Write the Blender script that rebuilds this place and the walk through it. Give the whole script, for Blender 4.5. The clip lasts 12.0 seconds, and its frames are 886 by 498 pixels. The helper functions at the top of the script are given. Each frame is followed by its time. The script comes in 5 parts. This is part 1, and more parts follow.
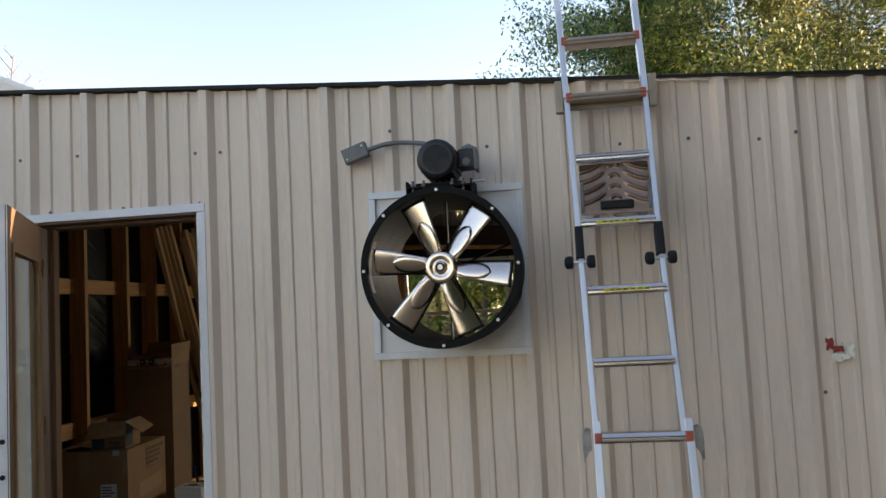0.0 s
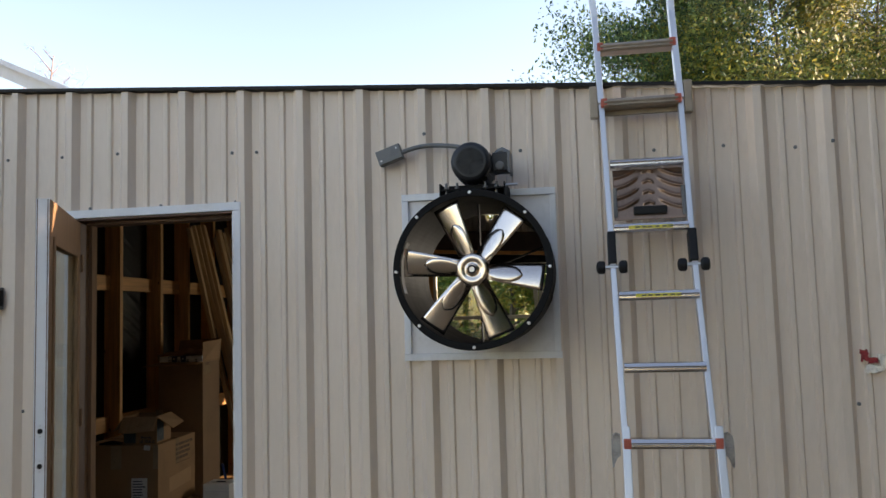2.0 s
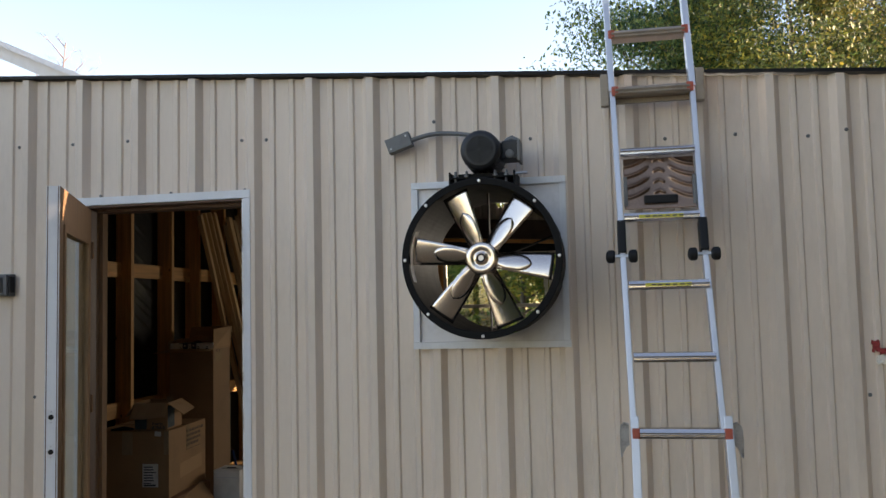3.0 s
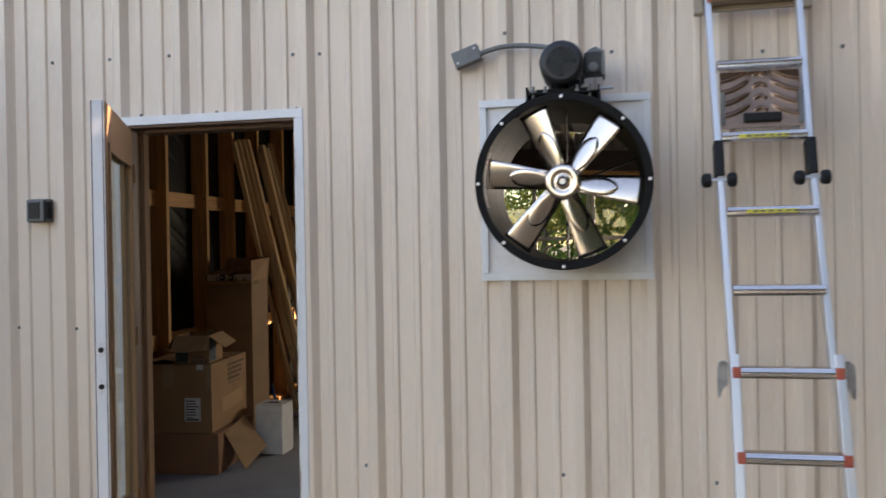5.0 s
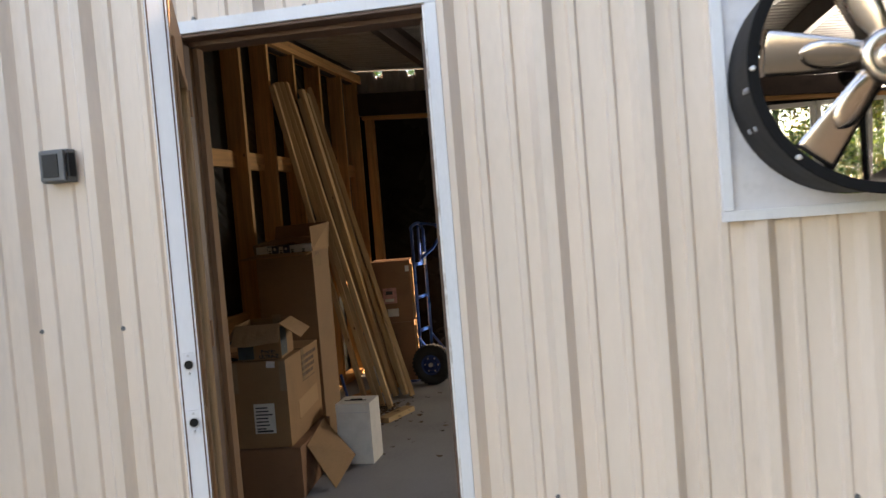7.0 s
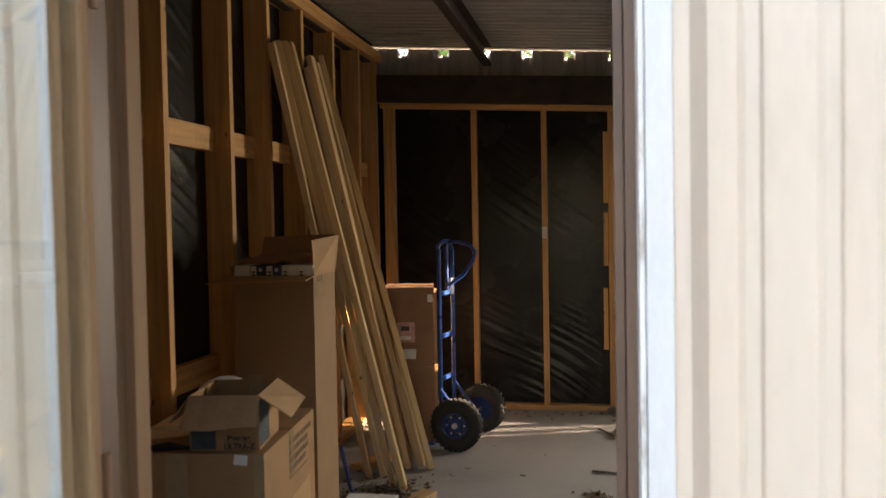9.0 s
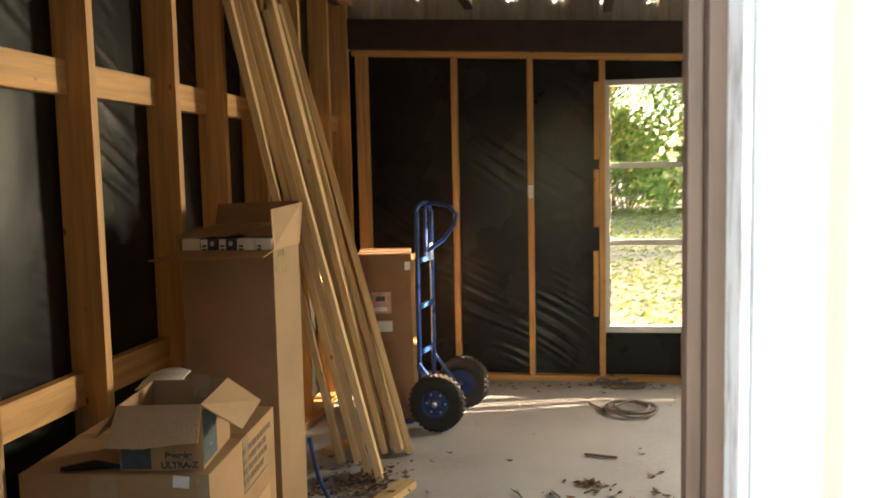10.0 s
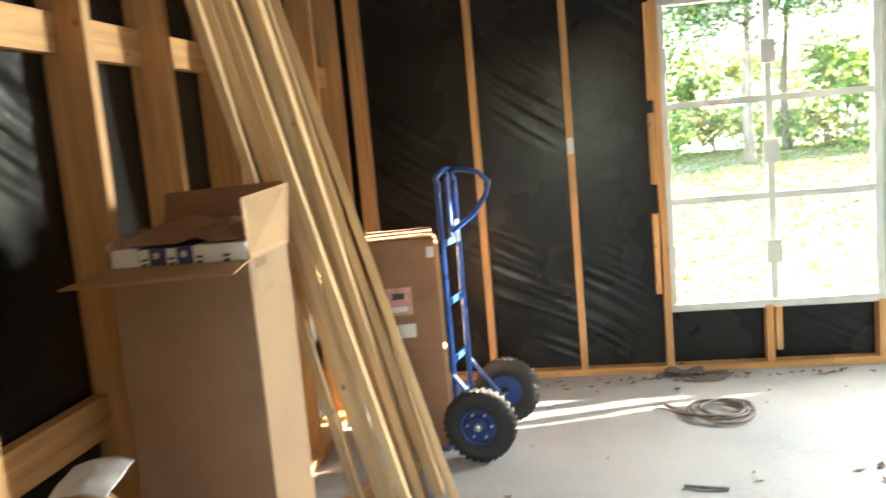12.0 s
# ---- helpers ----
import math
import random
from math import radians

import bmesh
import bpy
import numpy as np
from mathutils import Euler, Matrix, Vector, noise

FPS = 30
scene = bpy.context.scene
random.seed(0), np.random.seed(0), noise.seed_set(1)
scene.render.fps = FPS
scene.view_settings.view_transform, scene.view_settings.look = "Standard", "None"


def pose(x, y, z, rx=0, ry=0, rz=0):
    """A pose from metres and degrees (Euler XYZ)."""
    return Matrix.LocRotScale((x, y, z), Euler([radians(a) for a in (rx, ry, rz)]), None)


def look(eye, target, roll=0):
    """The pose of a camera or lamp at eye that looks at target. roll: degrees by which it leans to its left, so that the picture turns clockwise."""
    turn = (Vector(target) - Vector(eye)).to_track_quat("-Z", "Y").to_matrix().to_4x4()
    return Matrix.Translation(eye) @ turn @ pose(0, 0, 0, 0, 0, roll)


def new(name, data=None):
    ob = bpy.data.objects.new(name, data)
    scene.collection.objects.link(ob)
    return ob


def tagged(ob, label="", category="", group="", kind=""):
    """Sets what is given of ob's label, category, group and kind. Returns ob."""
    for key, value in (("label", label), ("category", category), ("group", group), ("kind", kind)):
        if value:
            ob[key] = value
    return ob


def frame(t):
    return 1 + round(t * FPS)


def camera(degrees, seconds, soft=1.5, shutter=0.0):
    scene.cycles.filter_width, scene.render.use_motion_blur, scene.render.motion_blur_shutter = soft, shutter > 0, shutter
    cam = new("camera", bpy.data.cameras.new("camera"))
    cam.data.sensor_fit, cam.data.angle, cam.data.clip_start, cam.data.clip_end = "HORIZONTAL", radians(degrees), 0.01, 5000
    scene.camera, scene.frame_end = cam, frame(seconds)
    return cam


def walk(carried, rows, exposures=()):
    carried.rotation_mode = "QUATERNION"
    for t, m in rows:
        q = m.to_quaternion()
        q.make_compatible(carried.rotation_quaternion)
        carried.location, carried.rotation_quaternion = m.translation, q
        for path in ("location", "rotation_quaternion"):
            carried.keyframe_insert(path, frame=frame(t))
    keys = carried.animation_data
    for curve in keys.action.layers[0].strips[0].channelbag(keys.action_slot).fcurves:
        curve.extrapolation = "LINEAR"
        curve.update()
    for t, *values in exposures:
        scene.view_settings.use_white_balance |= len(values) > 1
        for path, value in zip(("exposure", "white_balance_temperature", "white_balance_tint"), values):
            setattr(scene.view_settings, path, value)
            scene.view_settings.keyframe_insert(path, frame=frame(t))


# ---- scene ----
cam = camera(55.0, 12.0, shutter=0.5)
PATH = [
    (0, (0.286, 0.209, 1.513), (0.004, 2.183, 1.665), -2.9),
    (0.5, (0.284, 0.201, 1.5), (0.006, 2.174, 1.665), -2.9),
    (1, (0.282, 0.182, 1.503), (-0.017, 2.151, 1.677), -2.4),
    (1.5, (0.279, 0.184, 1.495), (-0.044, 2.149, 1.67), -1.8),
    (2, (0.27, 0.185, 1.492), (-0.076, 2.147, 1.662), -1.6),
    (2.5, (0.277, 0.19, 1.495), (-0.091, 2.15, 1.649), -1.5),
    (4.3, (0.266, 0.247, 1.482), (-0.118, 2.209, 1.554), -0.9),
    (4.5, (0.222, 0.277, 1.471), (-0.18, 2.236, 1.517), -0.7),
    (5, (-0.031, 0.445, 1.467), (-0.44, 2.403, 1.46), -1.0),
    (5.5, (-0.231, 0.604, 1.46), (-0.69, 2.55, 1.428), -2.5),
    (6, (-0.472, 0.937, 1.445), (-1.03, 2.858, 1.41), -4.3),
    (6.5, (-0.76, 1.225, 1.427), (-1.241, 3.165, 1.375), -5.8),
    (7, (-0.984, 1.511, 1.411), (-1.376, 3.47, 1.322), -4.6),
    (7.2, (-1.064, 1.671, 1.402), (-1.472, 3.627, 1.312), -3.8),
    (9, (-1.593, 3.017, 1.46), (-1.958, 4.982, 1.393), -1.0),
    (9.1, (-1.615, 3.088, 1.467), (-1.957, 5.058, 1.404), -1.1),
    (9.5, (-1.67, 3.285, 1.536), (-1.921, 5.267, 1.434), -1.5),
    (10, (-1.68, 3.483, 1.523), (-1.995, 5.449, 1.337), -1.2),
    (10.5, (-1.703, 3.665, 1.517), (-2.1, 5.609, 1.266), -0.8),
    (11, (-1.856, 3.924, 1.484), (-2.264, 5.863, 1.211), -2.1),
    (11.5, (-1.985, 4.201, 1.476), (-2.426, 6.132, 1.196), -4.7),
    (12, (-2.035, 4.578, 1.508), (-2.336, 6.536, 1.232), -5.1),
]
EXPOSURES = [(0, 1.67, 7600, 22), (2.5, 1.65, 7600, 22), (4.5, 2.08, 7600, 25), (5.5, 2.45, 7600, 26), (6.5, 2.70, 7700, 25), (7, 2.75, 7800, 25), (9, 3.45, 7900, 23), (9.5, 3.7, 8100, 21), (10, 4.4, 8500, 19), (10.5, 4.9, 7800, 17), (11, 5.05, 7300, 13), (11.5, 5.28, 7100, 11), (12, 5.6, 6500, 11)]
walk(cam, [(t, look(eye, target, roll)) for t, eye, target, roll in PATH], EXPOSURES)

# ---- light ----
SUN_AZ, SUN_EL = 73.0, 15.0
world = bpy.data.worlds.new("sky")
scene.world = world
world.use_nodes = True
wn = world.node_tree
sky = wn.nodes.new("ShaderNodeTexSky")
sky.sky_type = "NISHITA"
sky.sun_disc = False
sky.sun_elevation, sky.sun_rotation = radians(SUN_EL), radians(SUN_AZ)
sky.dust_density, sky.air_density = 0.3, 1.0
wn.nodes["Background"].inputs["Strength"].default_value = 0.15
wn.links.new(sky.outputs[0], wn.nodes["Background"].inputs["Color"])
sun_dir = Vector((math.sin(radians(SUN_AZ)) * math.cos(radians(SUN_EL)), math.cos(radians(SUN_AZ)) * math.cos(radians(SUN_EL)), math.sin(radians(SUN_EL))))
sun = new("sun", bpy.data.lights.new("sun", "SUN"))
sun.data.energy, sun.data.angle, sun.data.color = 4.0, radians(0.5), (1.0, 0.86, 0.66)
sun.matrix_world = look((0, 0, 0), -sun_dir)
# fill lamp standing in for sky light, in an added unseen third back window
fill_light = new("window_sky_light", bpy.data.lights.new("window_sky_light", "AREA"))
fill_light.data.shape, fill_light.data.size, fill_light.data.size_y = "RECTANGLE", 1.05, 0.78
fill_light.data.energy, fill_light.data.color = 19.0, (0.97, 1.0, 0.90)
fill_light.matrix_world = look((1.42, 9.60, 1.65), (1.42, 8.0, 1.1))


# ---- materials ----
def mat(name, base, rough=0.6, metal=0.0, vary=0.12, grain=(20, 20, 20), fine=(180, 180, 180), bump=0.15, rnd=0.0, dark=None, spec=0.5, rough_vary=0.1, depth=0.004, knots=None):
    """A surface with variation at two scales, on object coordinates in metres."""
    m = bpy.data.materials.new(name)
    m.use_nodes = True
    n, l = m.node_tree.nodes, m.node_tree.links
    b = n["Principled BSDF"]
    b.inputs["Metallic"].default_value = metal
    b.inputs["Specular IOR Level"].default_value = spec
    tc = n.new("ShaderNodeTexCoord")
    oi = n.new("ShaderNodeObjectInfo")
    add = n.new("ShaderNodeVectorMath")
    add.operation = "MULTIPLY_ADD"
    comb = n.new("ShaderNodeCombineXYZ")
    for i in range(3):
        l.new(oi.outputs["Random"], comb.inputs[i])
    l.new(comb.outputs[0], add.inputs[0])
    add.inputs[1].default_value = (37.0, 23.0, 51.0)
    l.new(tc.outputs["Object"], add.inputs[2])
    outs = []
    for sc, det in ((grain, 6), (fine, 3)):
        mp = n.new("ShaderNodeMapping")
        mp.inputs["Scale"].default_value = sc
        tx = n.new("ShaderNodeTexNoise")
        tx.inputs["Scale"].default_value = 1.0
        tx.inputs["Detail"].default_value = det
        l.new(add.outputs[0], mp.inputs["Vector"])
        l.new(mp.outputs[0], tx.inputs["Vector"])
        outs.append(tx.outputs["Fac"])
    mixf = n.new("ShaderNodeMath")
    mixf.operation = "MULTIPLY_ADD"
    l.new(outs[1], mixf.inputs[0])
    mixf.inputs[1].default_value = 0.35
    l.new(outs[0], mixf.inputs[2])
    ramp = n.new("ShaderNodeValToRGB")
    d = dark or tuple(c * (1 - 2.2 * vary) for c in base)
    hi = tuple(min(1, c * (1 + 1.3 * vary)) for c in base)
    ramp.color_ramp.elements[0].position, ramp.color_ramp.elements[0].color = 0.42, (*d, 1)
    ramp.color_ramp.elements[1].position, ramp.color_ramp.elements[1].color = 0.95, (*hi, 1)
    e = ramp.color_ramp.elements.new(0.66)
    e.color = (*base, 1)
    l.new(mixf.outputs[0], ramp.inputs["Fac"])
    col = ramp.outputs["Color"]
    if knots:
        mp = n.new("ShaderNodeMapping")
        mp.inputs["Scale"].default_value = knots
        vo = n.new("ShaderNodeTexVoronoi")
        vo.inputs["Scale"].default_value = 1.0
        kr = n.new("ShaderNodeMapRange")
        kr.inputs["From Min"].default_value, kr.inputs["From Max"].default_value = 0.035, 0.085
        kr.inputs["To Min"].default_value, kr.inputs["To Max"].default_value = 0.85, 0.0
        mk = n.new("ShaderNodeMix")
        mk.data_type = "RGBA"
        mk.inputs[7].default_value = (0.13, 0.055, 0.02, 1)
        l.new(add.outputs[0], mp.inputs["Vector"])
        l.new(mp.outputs[0], vo.inputs["Vector"])
        l.new(vo.outputs["Distance"], kr.inputs["Value"])
        l.new(kr.outputs[0], mk.inputs[0])
        l.new(col, mk.inputs[6])
        col = mk.outputs[2]
    if rnd:
        hs = n.new("ShaderNodeHueSaturation")
        mr = n.new("ShaderNodeMapRange")
        mr.inputs["To Min"].default_value, mr.inputs["To Max"].default_value = 1 - rnd, 1 + rnd
        l.new(oi.outputs["Random"], mr.inputs["Value"])
        l.new(mr.outputs[0], hs.inputs["Value"])
        l.new(col, hs.inputs["Color"])
        col = hs.outputs["Color"]
    l.new(col, b.inputs["Base Color"])
    rr = n.new("ShaderNodeMapRange")
    rr.inputs["To Min"].default_value, rr.inputs["To Max"].default_value = max(0.02, rough - rough_vary), min(1, rough + rough_vary)
    l.new(outs[0], rr.inputs["Value"])
    l.new(rr.outputs[0], b.inputs["Roughness"])
    if bump:
        bp = n.new("ShaderNodeBump")
        bp.inputs["Strength"].default_value = bump
        bp.inputs["Distance"].default_value = depth
        l.new(mixf.outputs[0], bp.inputs["Height"])
        l.new(bp.outputs[0], b.inputs["Normal"])
    return m


def island_mat(name, cols, rough=0.7, trans=0.0):
    """Leaves: each piece takes its own colour between the given ones."""
    m = bpy.data.materials.new(name)
    m.use_nodes = True
    n, l = m.node_tree.nodes, m.node_tree.links
    b = n["Principled BSDF"]
    g = n.new("ShaderNodeNewGeometry")
    ramp = n.new("ShaderNodeValToRGB")
    els = ramp.color_ramp.elements
    els[0].position, els[0].color = 0.0, (*cols[0], 1)
    els[1].position, els[1].color = 1.0, (*cols[-1], 1)
    for i, c in enumerate(cols[1:-1], 1):
        els.new(i / (len(cols) - 1)).color = (*c, 1)
    l.new(g.outputs["Random Per Island"], ramp.inputs["Fac"])
    l.new(ramp.outputs["Color"], b.inputs["Base Color"])
    b.inputs["Roughness"].default_value = rough
    if trans:
        t = n.new("ShaderNodeBsdfTranslucent")
        l.new(ramp.outputs["Color"], t.inputs["Color"])
        mx = n.new("ShaderNodeMixShader")
        mx.inputs[0].default_value = trans
        l.new(b.outputs[0], mx.inputs[1])
        l.new(t.outputs[0], mx.inputs[2])
        l.new(mx.outputs[0], n["Material Output"].inputs["Surface"])
    return m


M = {}
M["panel"] = mat("painted_steel_beige", (0.69, 0.58, 0.485), 0.42, 0.0, 0.05, (3, 3, 0.8), (60, 60, 14), 0.05, 0.03)
M["panel_back"] = mat("steel_panel_back", (0.58, 0.56, 0.53), 0.5, 0.2, 0.10, (6, 6, 2), (80, 80, 20), 0.05)
M["roof_under"] = mat("galvanised_roof_sheet", (0.42, 0.41, 0.40), 0.45, 0.5, 0.10, (3, 8, 8), (50, 50, 50), 0.05)
M["white_trim"] = mat("white_painted_trim", (0.70, 0.71, 0.73), 0.5, 0.0, 0.05, (9, 9, 3), (120, 120, 40), 0.12)
M["chipped"] = mat("chipped_white_paint", (0.76, 0.74, 0.72), 0.6, 0.0, 0.08, (26, 26, 9), (160, 160, 60), 0.3, dark=(0.34, 0.27, 0.22))
M["brown_steel"] = mat("red_oxide_steel", (0.048, 0.031, 0.026), 0.5, 0.2, 0.2, (8, 8, 8), (90, 90, 90), 0.1)
M["brown_door"] = mat("brown_painted_wood", (0.28, 0.165, 0.090), 0.7, 0.0, 0.10, (30, 30, 2.5), (160, 160, 16), 0.12, spec=0.2)
M["jamb"] = mat("dark_brown_jamb", (0.125, 0.07, 0.048), 0.55, 0.0, 0.15, (30, 30, 3), (160, 160, 20), 0.15)
wood_c, wood_d = (0.63, 0.345, 0.128), (0.48, 0.24, 0.075)
M["stud"] = mat("pine_upright", wood_c, 0.62, 0.0, 0.24, (38, 38, 1.6), (220, 220, 9), 0.2, 0.13, wood_d, knots=(9, 9, 5))
M["girt"] = mat("pine_along", wood_c, 0.62, 0.0, 0.24, (38, 1.6, 38), (220, 9, 220), 0.2, 0.13, wood_d, knots=(9, 5, 9))
M["plate"] = mat("pine_across", wood_c, 0.62, 0.0, 0.24, (1.6, 38, 38), (9, 220, 220), 0.2, 0.13, wood_d, knots=(5, 9, 9))
M["plank"] = mat("pale_pine_plank", (0.57, 0.39, 0.20), 0.65, 0.0, 0.16, (42, 42, 1.4), (240, 240, 8), 0.22, 0.2, (0.42, 0.27, 0.125), knots=(9, 9, 5))
M["plastic"] = mat("black_plastic_sheet", (0.010, 0.011, 0.010), 0.30, 0.0, 0.3, (2, 2, 2), (14, 14, 14), 0.2, rough_vary=0.06, depth=0.02, spec=0.36)
# back wall's copy: shine cut to lose the doorway's reflection, black lifted for haze
M["plastic_dim"] = mat("dimmed_black_plastic_sheet", (0.0135, 0.014, 0.014), 0.27, 0.0, 0.3, (2, 2, 2), (14, 14, 14), 0.2, rough_vary=0.06, depth=0.02, spec=0.20)
M["concrete"] = mat("concrete_slab", (0.335, 0.335, 0.34), 0.8, 0.0, 0.12, (1.6, 1.6, 1.6), (55, 55, 55), 0.2)
M["card"] = mat("brown_cardboard", (0.37, 0.215, 0.100), 0.8, 0.0, 0.08, (5, 5, 5), (30, 30, 140), 0.08, 0.06)
M["card_in"] = mat("cardboard_inside", (0.45, 0.28, 0.145), 0.82, 0.0, 0.07, (6, 6, 6), (40, 40, 120), 0.08, 0.04)
M["card_tall"] = mat("dull_brown_cardboard", (0.32, 0.20, 0.11), 0.8, 0.0, 0.08, (5, 5, 5), (30, 30, 140), 0.08)
M["card_dark"] = mat("cardboard_brown_carton", (0.30, 0.155, 0.08), 0.8, 0.0, 0.08, (5, 5, 5), (30, 30, 140), 0.08, 0.04)
M["tape"] = mat("clear_packing_tape", (0.40, 0.29, 0.18), 0.15, 0.0, 0.06, (30, 30, 30), (100, 100, 100), 0.3)
M["print_dark"] = mat("dark_print", (0.06, 0.06, 0.065), 0.7, 0.0, 0.15, (60, 60, 60), (200, 200, 200), 0.0)
M["print_brown"] = mat("brown_print", (0.13, 0.08, 0.05), 0.75, 0.0, 0.15, (60, 60, 60), (200, 200, 200), 0.0)
M["print_teal"] = mat("teal_print", (0.045, 0.070, 0.085), 0.7, 0.0, 0.18, (30, 30, 30), (160, 160, 160), 0.0)
M["paper"] = mat("white_paper", (0.78, 0.77, 0.74), 0.75, 0.0, 0.05, (14, 14, 14), (120, 120, 120), 0.05)
M["navy"] = mat("navy_carton", (0.03, 0.045, 0.12), 0.5, 0.0, 0.1, (20, 20, 20), (120, 120, 120), 0.0)
M["pink"] = mat("pink_print", (0.62, 0.33, 0.30), 0.6, 0.0, 0.25, (24, 24, 24), (120, 120, 120), 0.0)
M["blue_paint"] = mat("blue_enamel", (0.009, 0.052, 0.22), 0.3, 0.0, 0.10, (14, 14, 14), (100, 100, 100), 0.05)
M["blue_hub"] = mat("blue_steel_hub", (0.012, 0.04, 0.16), 0.4, 0.2, 0.12, (14, 14, 14), (100, 100, 100), 0.05)
M["rubber"] = mat("black_rubber", (0.018, 0.018, 0.018), 0.75, 0.0, 0.2, (20, 20, 20), (150, 150, 150), 0.25)
M["black_paint"] = mat("black_enamel_steel", (0.008, 0.008, 0.0085), 0.6, 0.0, 0.15, (10, 10, 10), (110, 110, 110), 0.08, spec=0.12)
M["motor"] = mat("dark_grey_cast_iron", (0.013, 0.0145, 0.018), 0.45, 0.2, 0.15, (14, 14, 14), (160, 160, 160), 0.25)
M["grey_box"] = mat("grey_steel_box", (0.13, 0.135, 0.14), 0.5, 0.2, 0.08, (16, 16, 16), (100, 100, 100), 0.05)
M["galv"] = mat("galvanised_plate", (0.62, 0.62, 0.65), 0.45, 0.15, 0.06, (12, 12, 12), (50, 50, 50), 0.05)
M["blade"] = mat("polished_aluminium", (0.76, 0.66, 0.58), 0.24, 1.0, 0.04, (5, 5, 5), (60, 60, 60), 0.05, rough_vary=0.06)
M["alu"] = mat("ladder_aluminium", (0.63, 0.63, 0.64), 0.36, 0.75, 0.07, (16, 16, 2), (160, 160, 12), 0.08, rough_vary=0.1)
M["alu_rung"] = mat("ribbed_aluminium_rung", (0.66, 0.61, 0.57), 0.22, 1.0, 0.07, (2, 16, 16), (12, 160, 160), 0.06, rough_vary=0.1)
M["lock_steel"] = mat("scuffed_lock_steel", (0.31, 0.315, 0.335), 0.34, 0.7, 0.25, (26, 26, 26), (150, 150, 150), 0.12)
M["alu_dull"] = mat("dull_aluminium_step", (0.30, 0.245, 0.19), 0.5, 0.4, 0.12, (9, 9, 9), (110, 110, 110), 0.12)
M["work_plate"] = mat("brown_worn_plate", (0.27, 0.175, 0.125), 0.34, 0.85, 0.15, (9, 9, 9), (110, 110, 110), 0.12)
M["red_plastic"] = mat("red_orange_plastic", (0.42, 0.085, 0.05), 0.5, 0.0, 0.12, (20, 20, 20), (120, 120, 120), 0.05)
M["yellow"] = mat("yellow_sticker", (0.62, 0.55, 0.06), 0.5, 0.0, 0.1, (60, 60, 60), (200, 200, 200), 0.0)
M["black_plain"] = mat("black_plastic_part", (0.009, 0.009, 0.010), 0.55, 0.0, 0.15, (20, 20, 20), (120, 120, 120), 0.05, spec=0.25)
M["steel"] = mat("zinc_steel", (0.55, 0.55, 0.56), 0.35, 0.9, 0.08, (20, 20, 20), (150, 150, 150), 0.05)
M["rag_red"] = mat("dark_red_cloth", (0.28, 0.035, 0.035), 0.85, 0.0, 0.2, (40, 40, 40), (300, 300, 300), 0.2)
M["rag_white"] = mat("dirty_white_cloth", (0.76, 0.71, 0.62), 0.85, 0.0, 0.15, (40, 40, 40), (300, 300, 300), 0.2)
M["hose"] = mat("grey_brown_hose", (0.16, 0.13, 0.11), 0.5, 0.0, 0.2, (30, 30, 30), (150, 150, 150), 0.1)
M["dirt"] = mat("dry_dirt_and_grass", (0.175, 0.128, 0.078), 0.9, 0.0, 0.2, (0.8, 0.8, 0.8), (25, 25, 25), 0.4, dark=(0.085, 0.072, 0.03))
M["vinyl"] = mat("white_vinyl_window_frame", (0.62, 0.64, 0.60), 0.45, 0.0, 0.05, (10, 10, 10), (80, 80, 80), 0.05)
M["bark"] = mat("tree_bark", (0.15, 0.12, 0.095), 0.9, 0.0, 0.25, (9, 9, 2), (50, 50, 12), 0.6)
M["bark_pale"] = mat("pale_bare_branches", (0.33, 0.26, 0.25), 0.9, 0.0, 0.15, (9, 9, 2), (50, 50, 12), 0.3)
M["leaf_green"] = island_mat("leaves_green", [(0.07, 0.17, 0.035), (0.15, 0.28, 0.06), (0.27, 0.36, 0.09), (0.10, 0.20, 0.05), (0.38, 0.40, 0.10)], 0.5, 0.55)
# near-black and bright yellow leaves mixed in as the crown's shaded gaps and highlights
M["leaf_gold"] = island_mat("leaves_yellow_green_shaded", [(0.03, 0.06, 0.02), (0.50, 0.44, 0.07), (0.10, 0.19, 0.05), (0.36, 0.40, 0.09), (0.05, 0.09, 0.03), (0.72, 0.55, 0.08)], 0.5, 0.5)
M["leaf_deep"] = island_mat("leaves_deep_green_shaded", [(0.012, 0.03, 0.018), (0.09, 0.18, 0.06), (0.025, 0.055, 0.028), (0.22, 0.31, 0.085), (0.05, 0.11, 0.045), (0.34, 0.37, 0.09)], 0.5, 0.5)
M["leaf_dark"] = island_mat("leaves_dark_green", [(0.045, 0.065, 0.02), (0.075, 0.095, 0.025), (0.055, 0.075, 0.02), (0.10, 0.11, 0.03)], 0.6, 0.2)
M["litter"] = island_mat("fallen_leaves", [(0.10, 0.06, 0.03), (0.16, 0.09, 0.045), (0.06, 0.045, 0.03), (0.20, 0.13, 0.07)], 0.85)
M["grass"] = island_mat("grass_blades", [(0.08, 0.13, 0.025), (0.17, 0.19, 0.045), (0.11, 0.16, 0.03), (0.22, 0.19, 0.06)], 0.8, 0.35)


